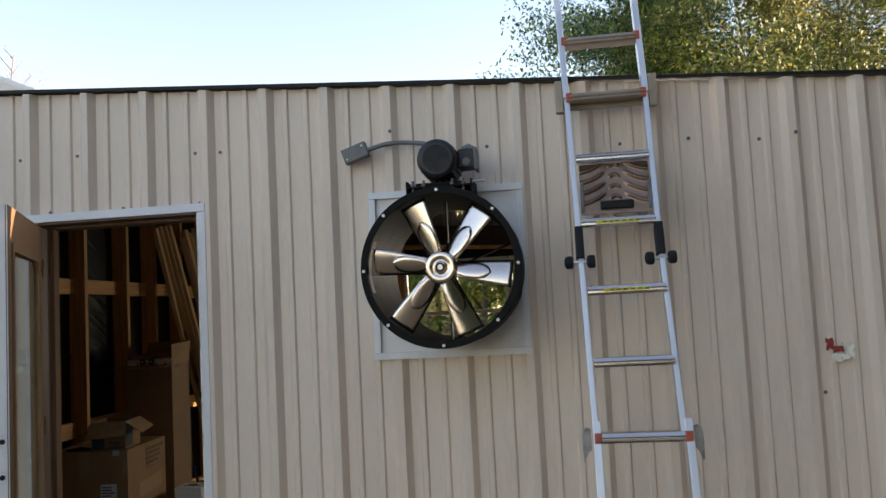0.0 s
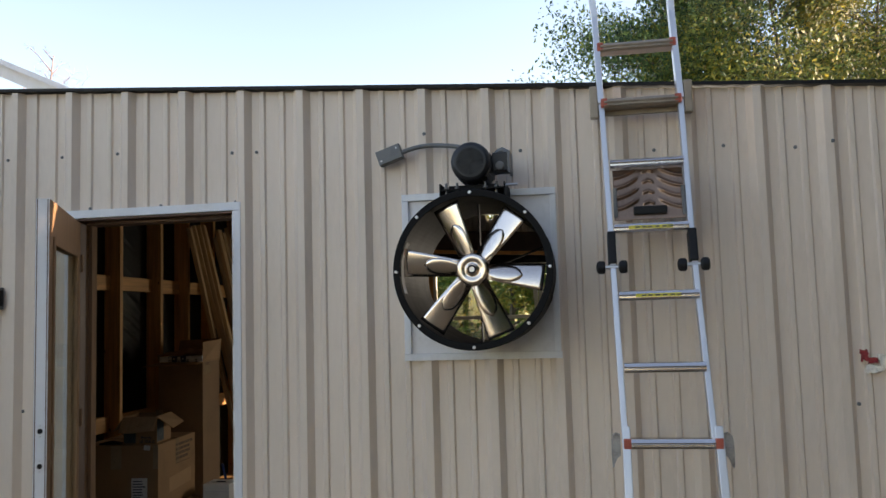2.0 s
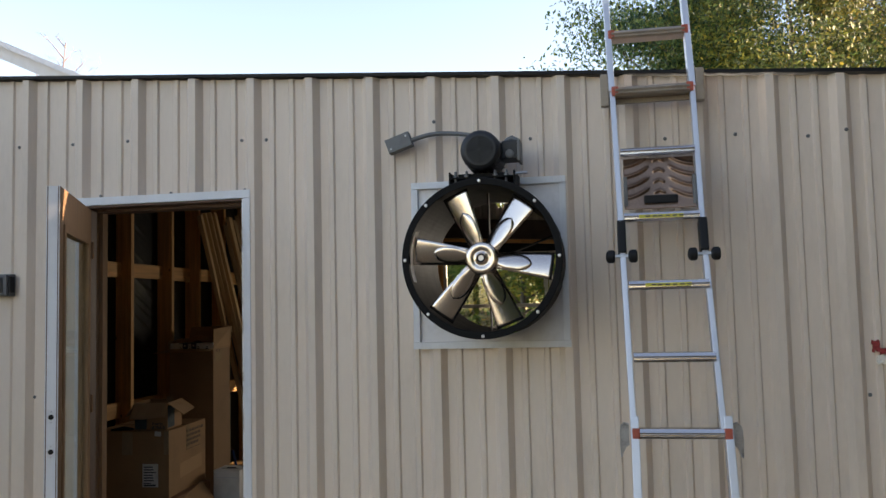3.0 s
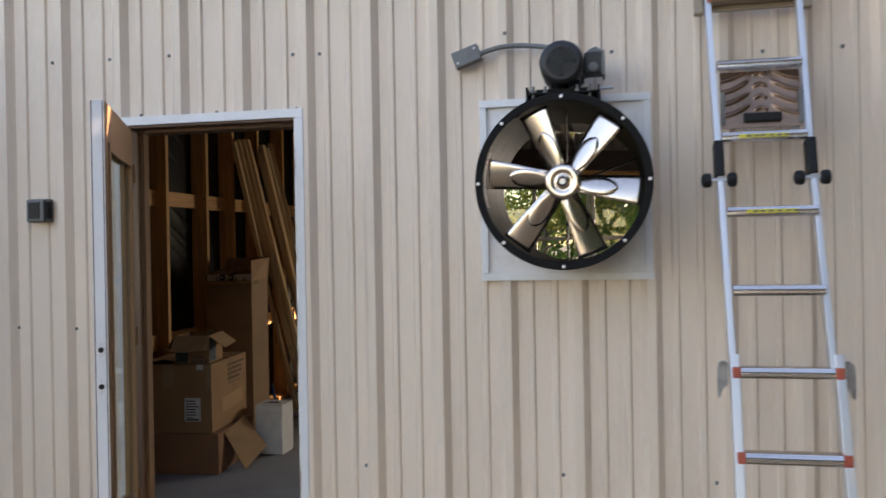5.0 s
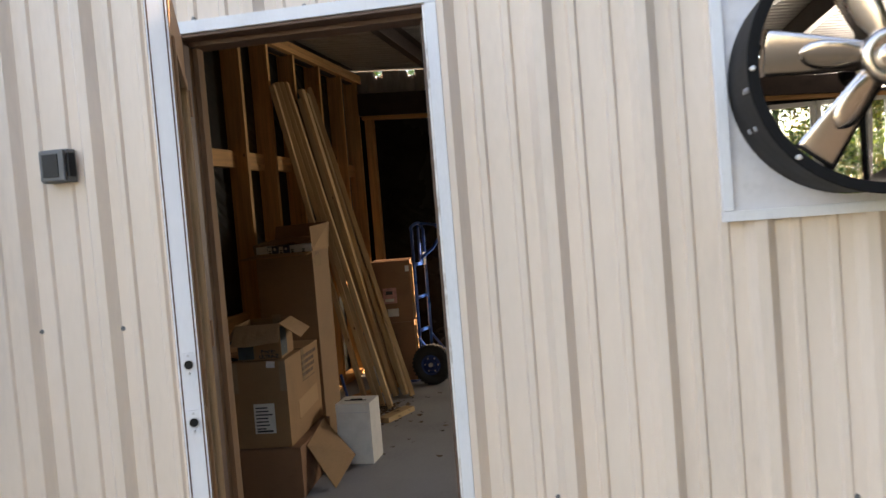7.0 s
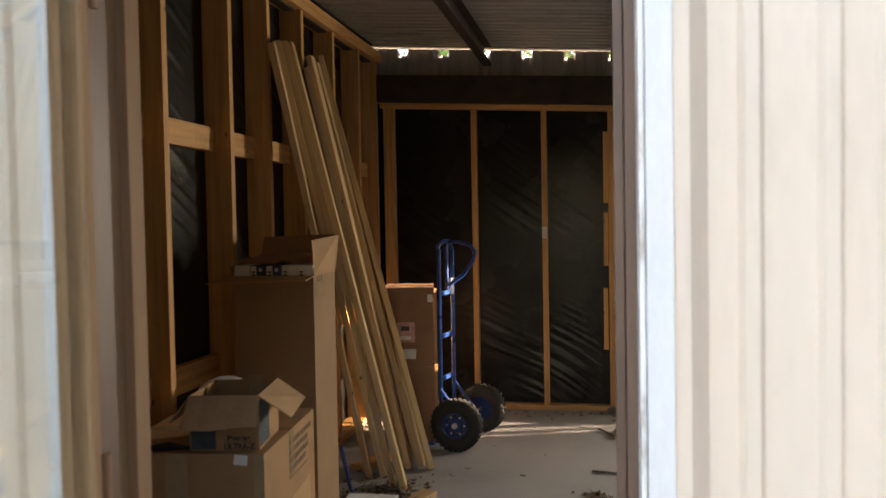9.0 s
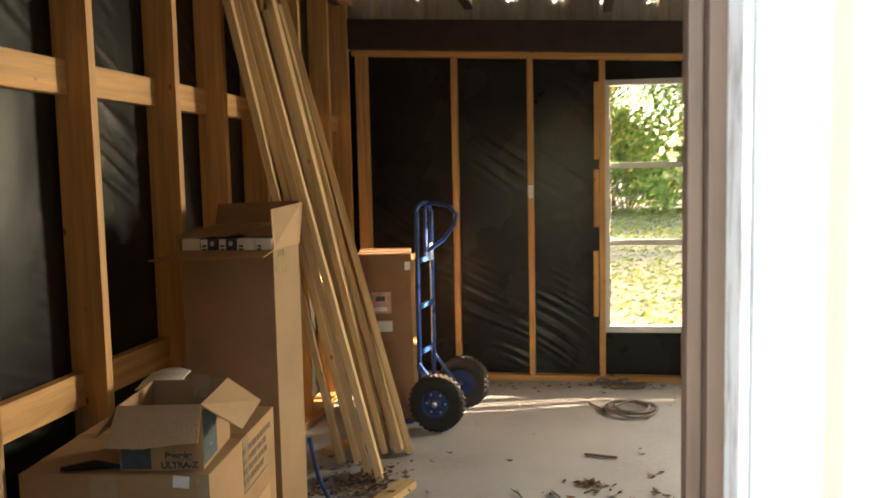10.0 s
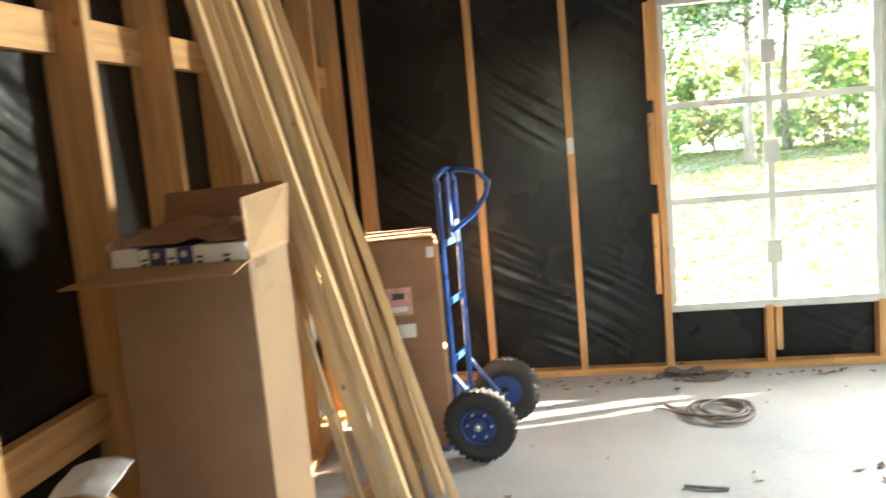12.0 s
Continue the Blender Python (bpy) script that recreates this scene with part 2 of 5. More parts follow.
def glass_mat(name, tint, gloss):
    m = bpy.data.materials.new(name)
    m.use_nodes = True
    n, l = m.node_tree.nodes, m.node_tree.links
    tr = n.new("ShaderNodeBsdfTransparent")
    tr.inputs[0].default_value = (*tint, 1)
    gl = n.new("ShaderNodeBsdfGlossy")
    gl.inputs["Roughness"].default_value = 0.02
    fr = n.new("ShaderNodeFresnel")
    fr.inputs["IOR"].default_value = 1.5
    mu = n.new("ShaderNodeMath")
    mu.operation = "MULTIPLY"
    mu.inputs[1].default_value = gloss
    mx = n.new("ShaderNodeMixShader")
    l.new(fr.outputs[0], mu.inputs[0])
    l.new(mu.outputs[0], mx.inputs[0])
    l.new(tr.outputs[0], mx.inputs[1])
    l.new(gl.outputs[0], mx.inputs[2])
    l.new(mx.outputs[0], n["Material Output"].inputs["Surface"])
    return m


M["glass"] = glass_mat("window_glass", (0.93, 0.95, 0.93), 1.6)
M["door_glass"] = glass_mat("door_glass_greenish", (0.93, 0.96, 0.95), 0.4)


# ---- mesh helpers ----
def part(name, bm, material, parent=None, label="", m=None, smooth=False, extra=()):
    """Links a bmesh as one mesh object, under a thing or under a part."""
    me = bpy.data.meshes.new(name)
    bmesh.ops.recalc_face_normals(bm, faces=bm.faces)
    bm.to_mesh(me)
    bm.free()
    me.materials.append(M[material])
    for x in extra:
        me.materials.append(M[x])
    if smooth:
        for p in me.polygons:
            p.use_smooth = True
    ob = new(name, me)
    if m is not None:
        ob.matrix_basis = m
    if parent is not None:
        ob.parent = parent
    if label:
        tagged(ob, label)
    return ob


def thing(name, label, category, at=(0, 0, 0), group="", kind=""):
    e = new(name)
    e.empty_display_size = 0.1
    e.location = at
    return tagged(e, label, category, group, kind)


def at(*p):
    return Matrix.Translation(p)


def box(bm, x0, x1, y0, y1, z0, z1, bevel=0.0, m=None):
    r = bmesh.ops.create_cube(bm, size=1.0)
    for v in r["verts"]:
        v.co = Vector(((x0 + x1) / 2 + v.co.x * (x1 - x0), (y0 + y1) / 2 + v.co.y * (y1 - y0), (z0 + z1) / 2 + v.co.z * (z1 - z0)))
    vs = r["verts"]
    if bevel:
        es = list({e for v in vs for e in v.link_edges})
        r2 = bmesh.ops.bevel(bm, geom=es, offset=bevel, segments=2, affect="EDGES", profile=0.7)
        vs = list({v for f in r2["faces"] for v in f.verts} | {v for v in vs if v.is_valid})
    if m is not None:
        bmesh.ops.transform(bm, matrix=m, verts=vs)
    return vs


def boxm(*a, **k):
    bm = bmesh.new()
    box(bm, *a, **k)
    return bm


def beam(p0, p1, w, d, bevel=0.003, side=(0, 1, 0)):
    """A board from p0 to p1, w across along side and d deep: its bmesh along local z, and its pose."""
    p0, p1 = Vector(p0), Vector(p1)
    z = (p1 - p0).normalized()
    x = (Vector(side) - z * z.dot(Vector(side))).normalized()
    y = z.cross(x)
    m = Matrix((x, y, z)).transposed().to_4x4()
    m.translation = p0
    return boxm(-w / 2, w / 2, -d / 2, d / 2, 0, (p1 - p0).length, bevel=bevel), m


def tube(bm, pts, r, n=10, closed=False):
    """A round bar along the points."""
    pts = [Vector(p) for p in pts]
    rings, prev = [], None
    for i, p in enumerate(pts):
        a = pts[i - 1] if (i or closed) else p
        b = pts[(i + 1) % len(pts)] if (i < len(pts) - 1 or closed) else p
        d = (b - a).normalized()
        if prev is None:
            prev = d.orthogonal().normalized()
        u = (prev - d * d.dot(prev)).normalized()
        prev = u
        w = d.cross(u)
        rr = r[i] if isinstance(r, (list, tuple)) else r
        rings.append([bm.verts.new(p + (u * math.cos(k * math.tau / n) + w * math.sin(k * math.tau / n)) * rr) for k in range(n)])
    for i in range(len(rings) - (0 if closed else 1)):
        a, b = rings[i], rings[(i + 1) % len(rings)]
        for k in range(n):
            bm.faces.new((a[k], a[(k + 1) % n], b[(k + 1) % n], b[k]))
    if not closed:
        bm.faces.new(rings[0][::-1])
        bm.faces.new(rings[-1])


def lathe(bm, prof, n=48, axis="y", c=(0, 0, 0), closed=False):
    """Turns a profile of (radius, along) about an axis through c."""
    rings = []
    for r, a in prof:
        ring = []
        for k in range(n):
            t = k * math.tau / n
            p = (r * math.cos(t), a, r * math.sin(t)) if axis == "y" else (r * math.cos(t), r * math.sin(t), a) if axis == "z" else (a, r * math.cos(t), r * math.sin(t))
            ring.append(bm.verts.new(Vector(c) + Vector(p)))
        rings.append(ring)
    m = len(rings)
    for i in range(m if closed else m - 1):
        a, b = rings[i], rings[(i + 1) % m]
        for k in range(n):
            bm.faces.new((a[k], a[(k + 1) % n], b[(k + 1) % n], b[k]))
    if not closed:
        for ring in (rings[0], rings[-1]):
            bm.faces.new(ring)


def sheet(bm, fn, nu, nv):
    """A grid of points fn(u, v), u and v from 0 to 1."""
    g = [[bm.verts.new(fn(i / nu, j / nv)) for j in range(nv + 1)] for i in range(nu + 1)]
    for i in range(nu):
        for j in range(nv):
            bm.faces.new((g[i][j], g[i + 1][j], g[i + 1][j + 1], g[i][j + 1]))


def slab(bm, quad, thick):
    """A flat board from four corners in order, with thickness."""
    q = [Vector(p) for p in quad]
    nrm = (q[1] - q[0]).cross(q[3] - q[0]).normalized() * thick
    a = [bm.verts.new(p) for p in q]
    b = [bm.verts.new(p + nrm) for p in q]
    bm.faces.new(a)
    bm.faces.new(b[::-1])
    for i in range(4):
        bm.faces.new((a[i], b[i], b[(i + 1) % 4], a[(i + 1) % 4]))


def text(body, size, material, m, parent, name="lettering", thick=0.0004):
    c = bpy.data.curves.new(name, "FONT")
    c.body, c.size, c.extrude, c.align_x, c.align_y = body, size, thick, "CENTER", "CENTER"
    c.offset = 0.0011
    c.materials.append(M[material])
    ob = new(name, c)
    ob.matrix_basis = m
    ob.parent = parent
    return ob


# ---- structure ----
FY = 4.29            # outer face of the front wall's flat panel
X0, X1 = -4.7, 4.4   # ends of the front wall
BY = 9.5             # inner face of the back wall's framing
LX = -3.28           # inner face of the left wall's framing
# centre lines of the ribs: the sheets are stretched a little differently across the wall
RIBS = sorted([-1.487 - 0.3255 * k for k in range(1, 13)] + [-1.487 + 0.3168 * k for k in range(9)] + [1.047 + 0.305 * k for k in range(1, 13)])


def roof_z(x):
    return 2.625 - 0.066 * x


def ribs(x):
    """How far a wall panel stands proud at x."""
    u = min((x - c for c in RIBS), key=abs)
    a = abs(u)
    if a < 0.046:
        return 0.037 * min(1.0, (0.046 - a) / 0.028)
    for c in (0.105, -0.105):
        w = abs(u - c)
        if w < 0.018:
            return 0.011 * min(1.0, (0.018 - w) / 0.008)
    return 0.0


def rib_breaks(a, b):
    xs = {a, b}
    for c in RIBS:
        for o in (-0.046, -0.018, 0.018, 0.046, 0.087, 0.095, 0.115, 0.123, -0.087, -0.095, -0.115, -0.123):
            if a < c + o < b:
                xs.add(c + o)
    return sorted(xs)


def wall_panel(a, b, zlo, zhi, y, sign, parent, material, thick=0.0012):
    """One sheet of ribbed steel from x = a to b, standing proud along sign * y."""
    bm = bmesh.new()
    cols = []
    for x in rib_breaks(a, b):
        yy = y + sign * ribs(x)
        top = zhi(x) if callable(zhi) else zhi
        n = max(1, int((top - zlo) / 0.4))
        cols.append([bm.verts.new((x, yy, zlo + (top - zlo) * i / n)) for i in range(n + 1)] if n else None)
    for c0, c1 in zip(cols, cols[1:]):
        k = min(len(c0), len(c1))
        for i in range(k - 1):
            bm.faces.new((c0[i], c1[i], c1[i + 1], c0[i + 1]))
        if len(c0) > k:
            bm.faces.new((c0[k - 1], c1[k - 1], c0[k]))
        if len(c1) > k:
            bm.faces.new((c0[k - 1], c1[k - 1], c1[k]))
    ex = bmesh.ops.extrude_face_region(bm, geom=bm.faces[:])
    bmesh.ops.translate(bm, vec=(0, -sign * thick, 0), verts=[v for v in ex["geom"] if isinstance(v, bmesh.types.BMVert)])
    return part("panel", bm, material, parent)


GROUND = -0.06
DL, DR, DT = -2.427, -1.55, 2.085       # door opening
FL, FR, FB, FT = -0.646, 0.106, 1.307, 2.119  # fan frame
front = thing("wall_front", "beige ribbed steel wall panels with exposed screws", "wall", kind="structure")
top = lambda x: roof_z(x) - 0.012
spans = [(X0, -4.03), (-4.03, -3.075), (-3.075, DL - 0.04), (DR + 0.04, -0.83), (-0.83, FL + 0.012), (FR - 0.012, 1.076), (1.076, 2.03), (2.03, 2.984), (2.984, X1)]
for a, b in spans:
    wall_panel(a, b, GROUND, top, FY, -1, front, "panel")
wall_panel(DL - 0.04, DR + 0.04, DT + 0.03, top, FY, -1, front, "panel")
wall_panel(FL + 0.012, FR - 0.012, GROUND, FB + 0.02, FY, -1, front, "panel")
wall_panel(FL + 0.012, FR - 0.012, FT - 0.02, top, FY, -1, front, "panel")
# framing and plastic behind the front panels
for a, b, lo, hi in ((X0, DL - 0.03, GROUND, 2.5), (DR + 0.03, FL + 0.03, GROUND, 2.45), (FR - 0.03, X1, GROUND, 2.3), (DL - 0.03, DR + 0.03, DT + 0.02, 2.6), (FL + 0.03, FR - 0.03, GROUND, FB + 0.03), (FL + 0.03, FR - 0.03, FT - 0.03, 2.5)):
    part("wall_core", boxm(a, b, FY + 0.004, FY + 0.13, lo, hi), "plastic", front)
# screws along the upper girt and a lower one
sbm = bmesh.new()
lathe(sbm, [(0.009, 0), (0.009, -0.003), (0.006, -0.004), (0.0055, -0.008), (0.001, -0.0085)], 8)
sme = bpy.data.meshes.new("screw")
sbm.to_mesh(sme)
sbm.free()
sme.materials.append(M["grey_box"])
upper = [(-4.48, 2.48), (-4.15, 2.47), (-3.50, 2.45), (-3.17, 2.45), (-2.85, 2.435), (-2.525, 2.431), (-2.20, 2.43), (-1.551, 2.395), (-1.417, 2.39), (-0.526, 2.419), (-0.057, 2.313), (0.576, 2.275), (0.893, 2.277), (1.21, 2.249), (1.365, 2.262), (1.83, 2.22), (2.14, 2.21), (2.75, 2.18)]
lower = [(-3.72, 1.09), (-3.07, 1.085), (-2.74, 1.08), (1.41, 1.075), (2.02, 1.08), (0.36, 0.42), (-0.30, 0.43), (-1.22, 0.44)]
for x, z in upper + lower + [(-2.35, 2.141), (-1.95, 2.138), (-1.535, 2.137)]:
    s = new("screw", sme)
    s.location = (x, FY - ribs(x), z)
    s.parent = front

# black closure along the roof's front edge
part("trim_roof_edge", boxm(X0, X1, FY - 0.045, FY + 0.02, -0.008, 0.008), "black_plain", front, m=at(0, 0, 2.625) @ Matrix.Rotation(math.atan(0.066), 4, "Y"))

# roof, corrugations running down the slope
roof = thing("ceiling", "galvanised corrugated roof sheets on dark steel purlins", "roof", kind="structure")
bm = bmesh.new()
prof = []
y = FY - 0.03
while y < BY + 0.16:
    prof += [(y, 0.0), (y + 0.035, 0.0), (y + 0.05, 0.018), (y + 0.075, 0.018), (y + 0.09, 0.0)]
    y += 0.105
rows = [[bm.verts.new((x, py, roof_z(x) + pz)) for py, pz in prof] for x in (X0, -1.5, 1.5, X1)]
for r0, r1 in zip(rows, rows[1:]):
    for i in range(len(prof) - 1):
        bm.faces.new((r0[i], r1[i], r1[i + 1], r0[i + 1]))
ex = bmesh.ops.extrude_face_region(bm, geom=bm.faces[:])
bmesh.ops.translate(bm, vec=(0, 0, 0.0015), verts=[v for v in ex["geom"] if isinstance(v, bmesh.types.BMVert)])
part("roof_sheet", bm, "roof_under", roof)
for x in (-3.36, -2.43, -1.475, -0.52, 0.435, 1.39, 2.345, 3.3):
    z = roof_z(x) - 0.004
    bm = bmesh.new()
    box(bm, x - 0.03, x - 0.024, FY + 0.02, BY + 0.02, z - 0.15, z, 0.001)
    box(bm, x - 0.024, x + 0.03, FY + 0.02, BY + 0.02, z - 0.006, z, 0.001)
    box(bm, x - 0.024, x + 0.03, FY + 0.02, BY + 0.02, z - 0.15, z - 0.144, 0.001)
    box(bm, x + 0.024, x + 0.03, FY + 0.02, BY + 0.02, z - 0.144, z - 0.128, 0.001)
    part("purlin", bm, "brown_steel", roof)

# floor slab
fl = bmesh.new()
sheet(fl, lambda u, v: Vector((-3.5 + 7.9 * u, FY - 0.06 + (BY + 0.2 - FY) * v, 0.0015 * noise.noise(Vector((u * 9, v * 7, 0))))), 60, 50)
ex = bmesh.ops.extrude_face_region(fl, geom=fl.faces[:])
bmesh.ops.translate(fl, vec=(0, 0, -0.12), verts=[v for v in ex["geom"] if isinstance(v, bmesh.types.BMVert)])
tagged(part("floor", fl, "concrete"), "dusty pale grey concrete floor slab with leaf litter", "floor", kind="structure")


def crease(p, q):
    """Fine slanting wrinkles, in patches, of loosely stapled plastic."""
    w = noise.noise(Vector((p * 1.1, q * 1.1, 4.0)))
    d = q * 1.0 + p * 0.55 + 0.10 * w
    amp = max(0.0, noise.noise(Vector((p * 1.9, q * 1.5, 9.0))) + 0.17)
    return 0.0035 * noise.noise(Vector((p * 1.6, q * 1.6, 1.0))) + 0.017 * amp * noise.noise(Vector((d * 36, (p * 1.0 - q * 0.55) * 2.0, 2.0)))


# left wall: 2x6 studs, girts, plates, plastic, steel skin
left = thing("wall_left", "open pine stud wall lined with black plastic sheet", "wall", kind="structure")
ys = [4.47, 5.02, 5.565, 6.15, 6.77, 7.25, 7.77, 8.36, 8.95, 9.44]
for y in ys:
    part("stud", boxm(LX - 0.144, LX - 0.012, y, y + 0.04, 0.04, 2.70, 0.003), "stud", left)
for a, b in zip(ys, ys[1:]):
    for z in (1.80, 0.735):
        part("girt", boxm(LX - 0.138, LX - 0.095, a + 0.0405, b - 0.0005, z + random.uniform(-0.008, 0.008), z + 0.115, 0.003), "girt", left)
part("bottom_plate", boxm(LX - 0.14, LX, FY + 0.14, BY + 0.08, 0.002, 0.039, 0.003), "girt", left)
part("top_plate", boxm(LX - 0.14, LX, FY + 0.14, BY + 0.08, 2.702, 2.742, 0.003), "girt", left)
part("top_plate", boxm(LX - 0.14, LX, FY + 0.14, BY + 0.08, 2.744, 2.782, 0.003), "girt", left)
bm = bmesh.new()
sheet(bm, lambda u, v: Vector((LX - 0.150 + max(-0.012, min(0.009, crease(u * 5.3 - 0.55, v * 2.8))), FY + 0.12 + 5.34 * u, 2.80 * v)), 430, 225)
part("plastic_sheet", bm, "plastic", left, smooth=True)
part("skin", boxm(LX - 0.185, LX - 0.172, FY + 0.02, BY + 0.13, GROUND, 2.83), "panel", left)

# back wall: plate, studs, steel beam, plastic, skin with gaps under the roof
back = thing("wall_back", "pine stud wall with black plastic below a dark steel beam", "wall", kind="structure")
bt = lambda x: 2.425 - 0.0525 * x
bb = lambda x: 2.217 - 0.0525 * x
R = 3.9


def sloped(bm, xa, xb, y0, y1, lo, hi):
    v = [bm.verts.new((x, y, f(x))) for x in (xa, xb) for y in (y0, y1) for f in (lo, hi)]
    for q in ((0, 1, 3, 2), (4, 6, 7, 5), (0, 2, 6, 4), (1, 5, 7, 3), (0, 4, 5, 1), (2, 3, 7, 6)):
        bm.faces.new([v[i] for i in q])


bm = bmesh.new()
sloped(bm, LX - 0.02, R, BY - 0.05, BY + 0.10, bb, bt)
bmesh.ops.bevel(bm, geom=bm.edges[:], offset=0.004, segments=2, affect="EDGES")
part("steel_beam", bm, "brown_steel", back)
for a, b in ((LX, -2.56), (-2.558, -0.62), (-0.618, 1.6), (1.602, R)):
    bm = bmesh.new()
    sloped(bm, a, b, BY - 0.004, BY + 0.09, lambda x: bb(x) - 0.041, lambda x: bb(x) - 0.003)
    part("top_plate", bm, "plate", back)
    part("bottom_plate", boxm(a, b, BY, BY + 0.09, 0.002, 0.040, 0.003), "plate", back)
WIN = ((-1.475, -0.365), (-0.305, 0.805), (0.865, 1.975))
HZ = 1.23            # sill of the added third window, short to keep sun streaks off the floor
WZ0, WZ1 = 0.40, 2.072
for x, lo, hi in [(-3.235, 0.04, 0), (-3.195, 0.04, 0), (-2.545, 0.04, 0), (-2.01, 0.04, 0), (-1.515, 0.04, 0), (-0.955, 0.04, WZ0 - 0.03), (-0.955, WZ1 + 0.04, 0), (-0.355, 0.04, WZ0 - 0.03), (0.25, 0.04, WZ0 - 0.03), (0.25, WZ1 + 0.04, 0), (0.835, 0.04, WZ0 - 0.03), (1.42, 0.04, HZ - 0.05), (1.42, WZ1 + 0.04, 0), (2.02, 0.04, 0), (2.68, 0.04, 0), (3.29, 0.04, 0)]:
    hi = hi or bb(x) - 0.042
    part("stud", boxm(x - 0.02, x + 0.02, BY, BY + 0.089, lo + 0.001, hi, 0.003), "stud", back)
for x, z0, z1 in ((-1.553, 1.57, 2.10), (-1.556, 1.10, 1.50), (-1.56, 0.47, 0.93), (-0.91, 0.11, 0.36)):
    part("block", boxm(x - 0.017, x + 0.017, BY - 0.012, BY + 0.05, z0, z1, 0.003), "stud", back)
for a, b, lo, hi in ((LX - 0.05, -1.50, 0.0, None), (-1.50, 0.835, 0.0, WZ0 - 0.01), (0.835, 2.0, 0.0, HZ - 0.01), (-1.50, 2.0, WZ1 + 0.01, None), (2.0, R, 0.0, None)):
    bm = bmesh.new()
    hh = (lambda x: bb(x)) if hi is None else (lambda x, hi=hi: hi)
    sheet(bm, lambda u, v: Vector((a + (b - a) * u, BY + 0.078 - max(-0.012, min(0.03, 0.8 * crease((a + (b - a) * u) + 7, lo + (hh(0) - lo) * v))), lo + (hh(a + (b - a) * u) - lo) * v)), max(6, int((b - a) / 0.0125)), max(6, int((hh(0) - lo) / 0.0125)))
    part("plastic_sheet", bm, "plastic_dim", back, smooth=True)
for a, b in ((LX - 0.18, -2.5), (-2.5, -1.53), (2.04, 2.9), (2.9, R)):
    wall_panel(a, b, GROUND, lambda x: roof_z(x) - 0.012 - (0.045 if ribs(x) > 0.02 else 0), BY + 0.125, 1, back, "panel_back")
wall_panel(-1.53, 2.04, WZ1 + 0.03, lambda x: roof_z(x) - 0.012 - (0.045 if ribs(x) > 0.02 else 0), BY + 0.125, 1, back, "panel_back")
wall_panel(-1.53, 0.835, GROUND, WZ0 - 0.02, BY + 0.125, 1, back, "panel_back")
wall_panel(0.835, 2.04, GROUND, HZ - 0.02, BY + 0.125, 1, back, "panel_back")

# right end wall, closing the place
rw = thing("wall_right", "plain end wall lined with black plastic sheet", "wall", kind="structure")
part("wall_core", boxm(R + 0.02, R + 0.14, FY + 0.14, BY + 0.13, GROUND, 2.36), "plastic", rw)
part("skin", boxm(R + 0.142, R + 0.15, FY + 0.02, BY + 0.13, GROUND, 2.36), "panel", rw)


def window(i, xa, xb, z0=WZ0, zs=(0.99, 1.525)):
    """A window unit of two columns of panes, its frame, bars and clips."""
    w = thing("window_%d" % i, "pale vinyl window with small panes looking onto woods", "window", kind="structure")
    y0, y1 = BY + 0.005, BY + 0.075
    xm, f = (xa + xb) / 2, 0.028
    for nm, q in (("window_frame", (xa - 0.024, xa + 0.012, z0, WZ1)), ("window_frame", (xb - 0.012, xb + 0.024, z0, WZ1)), ("window_frame", (xa - 0.024, xb + 0.024, WZ1 + 0.001, WZ1 + 0.038)), ("window_sill", (xa - 0.03, xb + 0.03, z0 - 0.045, z0 - 0.001))):
        part(nm, boxm(q[0], q[1], y0, y1, q[2], q[3], 0.004), "vinyl", w)
    part("mullion", boxm(xm - 0.018, xm + 0.018, y0 + 0.012, y1 - 0.01, z0 + 0.001, WZ1 - 0.001, 0.003), "vinyl", w)
    for z in zs:
        for a, b in ((xa + 0.013, xm - 0.0185), (xm + 0.0185, xb - 0.013)):
            part("glazing_bar", boxm(a, b, y0 + 0.014, y1 - 0.012, z - 0.019, z + 0.019, 0.003), "vinyl", w)
    ed = [z0] + [z for z in zs] + [WZ1]
    for lo, hi in zip(ed, ed[1:]):
        for a, b in ((xa, xm), (xm, xb)):
            p = part("pane", boxm(a + 0.008, b - 0.008, y0 + 0.034, y0 + 0.038, lo + 0.008, hi - 0.008), "glass", w)
            p.visible_shadow = False
        zc = (lo + hi) / 2 - 0.02
        for x, hw in ((xm, 0.042), (xa, 0.02), (xb, 0.02)):
            part("clip", boxm(x - hw, x + hw, y0 - 0.006, y0 + 0.012, zc - 0.065, zc + 0.065, 0.003), "vinyl", w)
    return w


# the third is an added, unseen window that carries the fill lamp
for i, (a, b) in enumerate(WIN, 1):
    window(i, a, b, *((HZ, ()) if i == 3 else ()))


# ---- doorway ----
door = thing("door_1", "open brown glazed door with a white edge, in a white trimmed frame", "door", kind="structure")
TY = FY - 0.042   # face of the flat trim
for a, b, lo, hi in ((DL - 0.05, DL - 0.004, GROUND, DT), (DR + 0.020, DR + 0.058, GROUND, DT + 0.003), (DL - 0.05, DR + 0.058, DT + 0.004, DT + 0.046)):
    part("trim", boxm(a, b, TY, FY + 0.002, lo, hi, 0.002), "white_trim", door)
for a, b, lo, hi, mt in ((DL - 0.003, DL + 0.02, 0.0, DT, "jamb"), (DR + 0.010, DR + 0.019, 0.0, DT, "chipped")):
    part("brick_mould", boxm(a, b, TY + 0.006, FY + 0.045, lo, hi, 0.004), mt, door)
part("brick_mould", boxm(DL + 0.021, DR + 0.009, TY + 0.010, FY + 0.045, DT - 0.008, DT + 0.003, 0.003), "jamb", door)
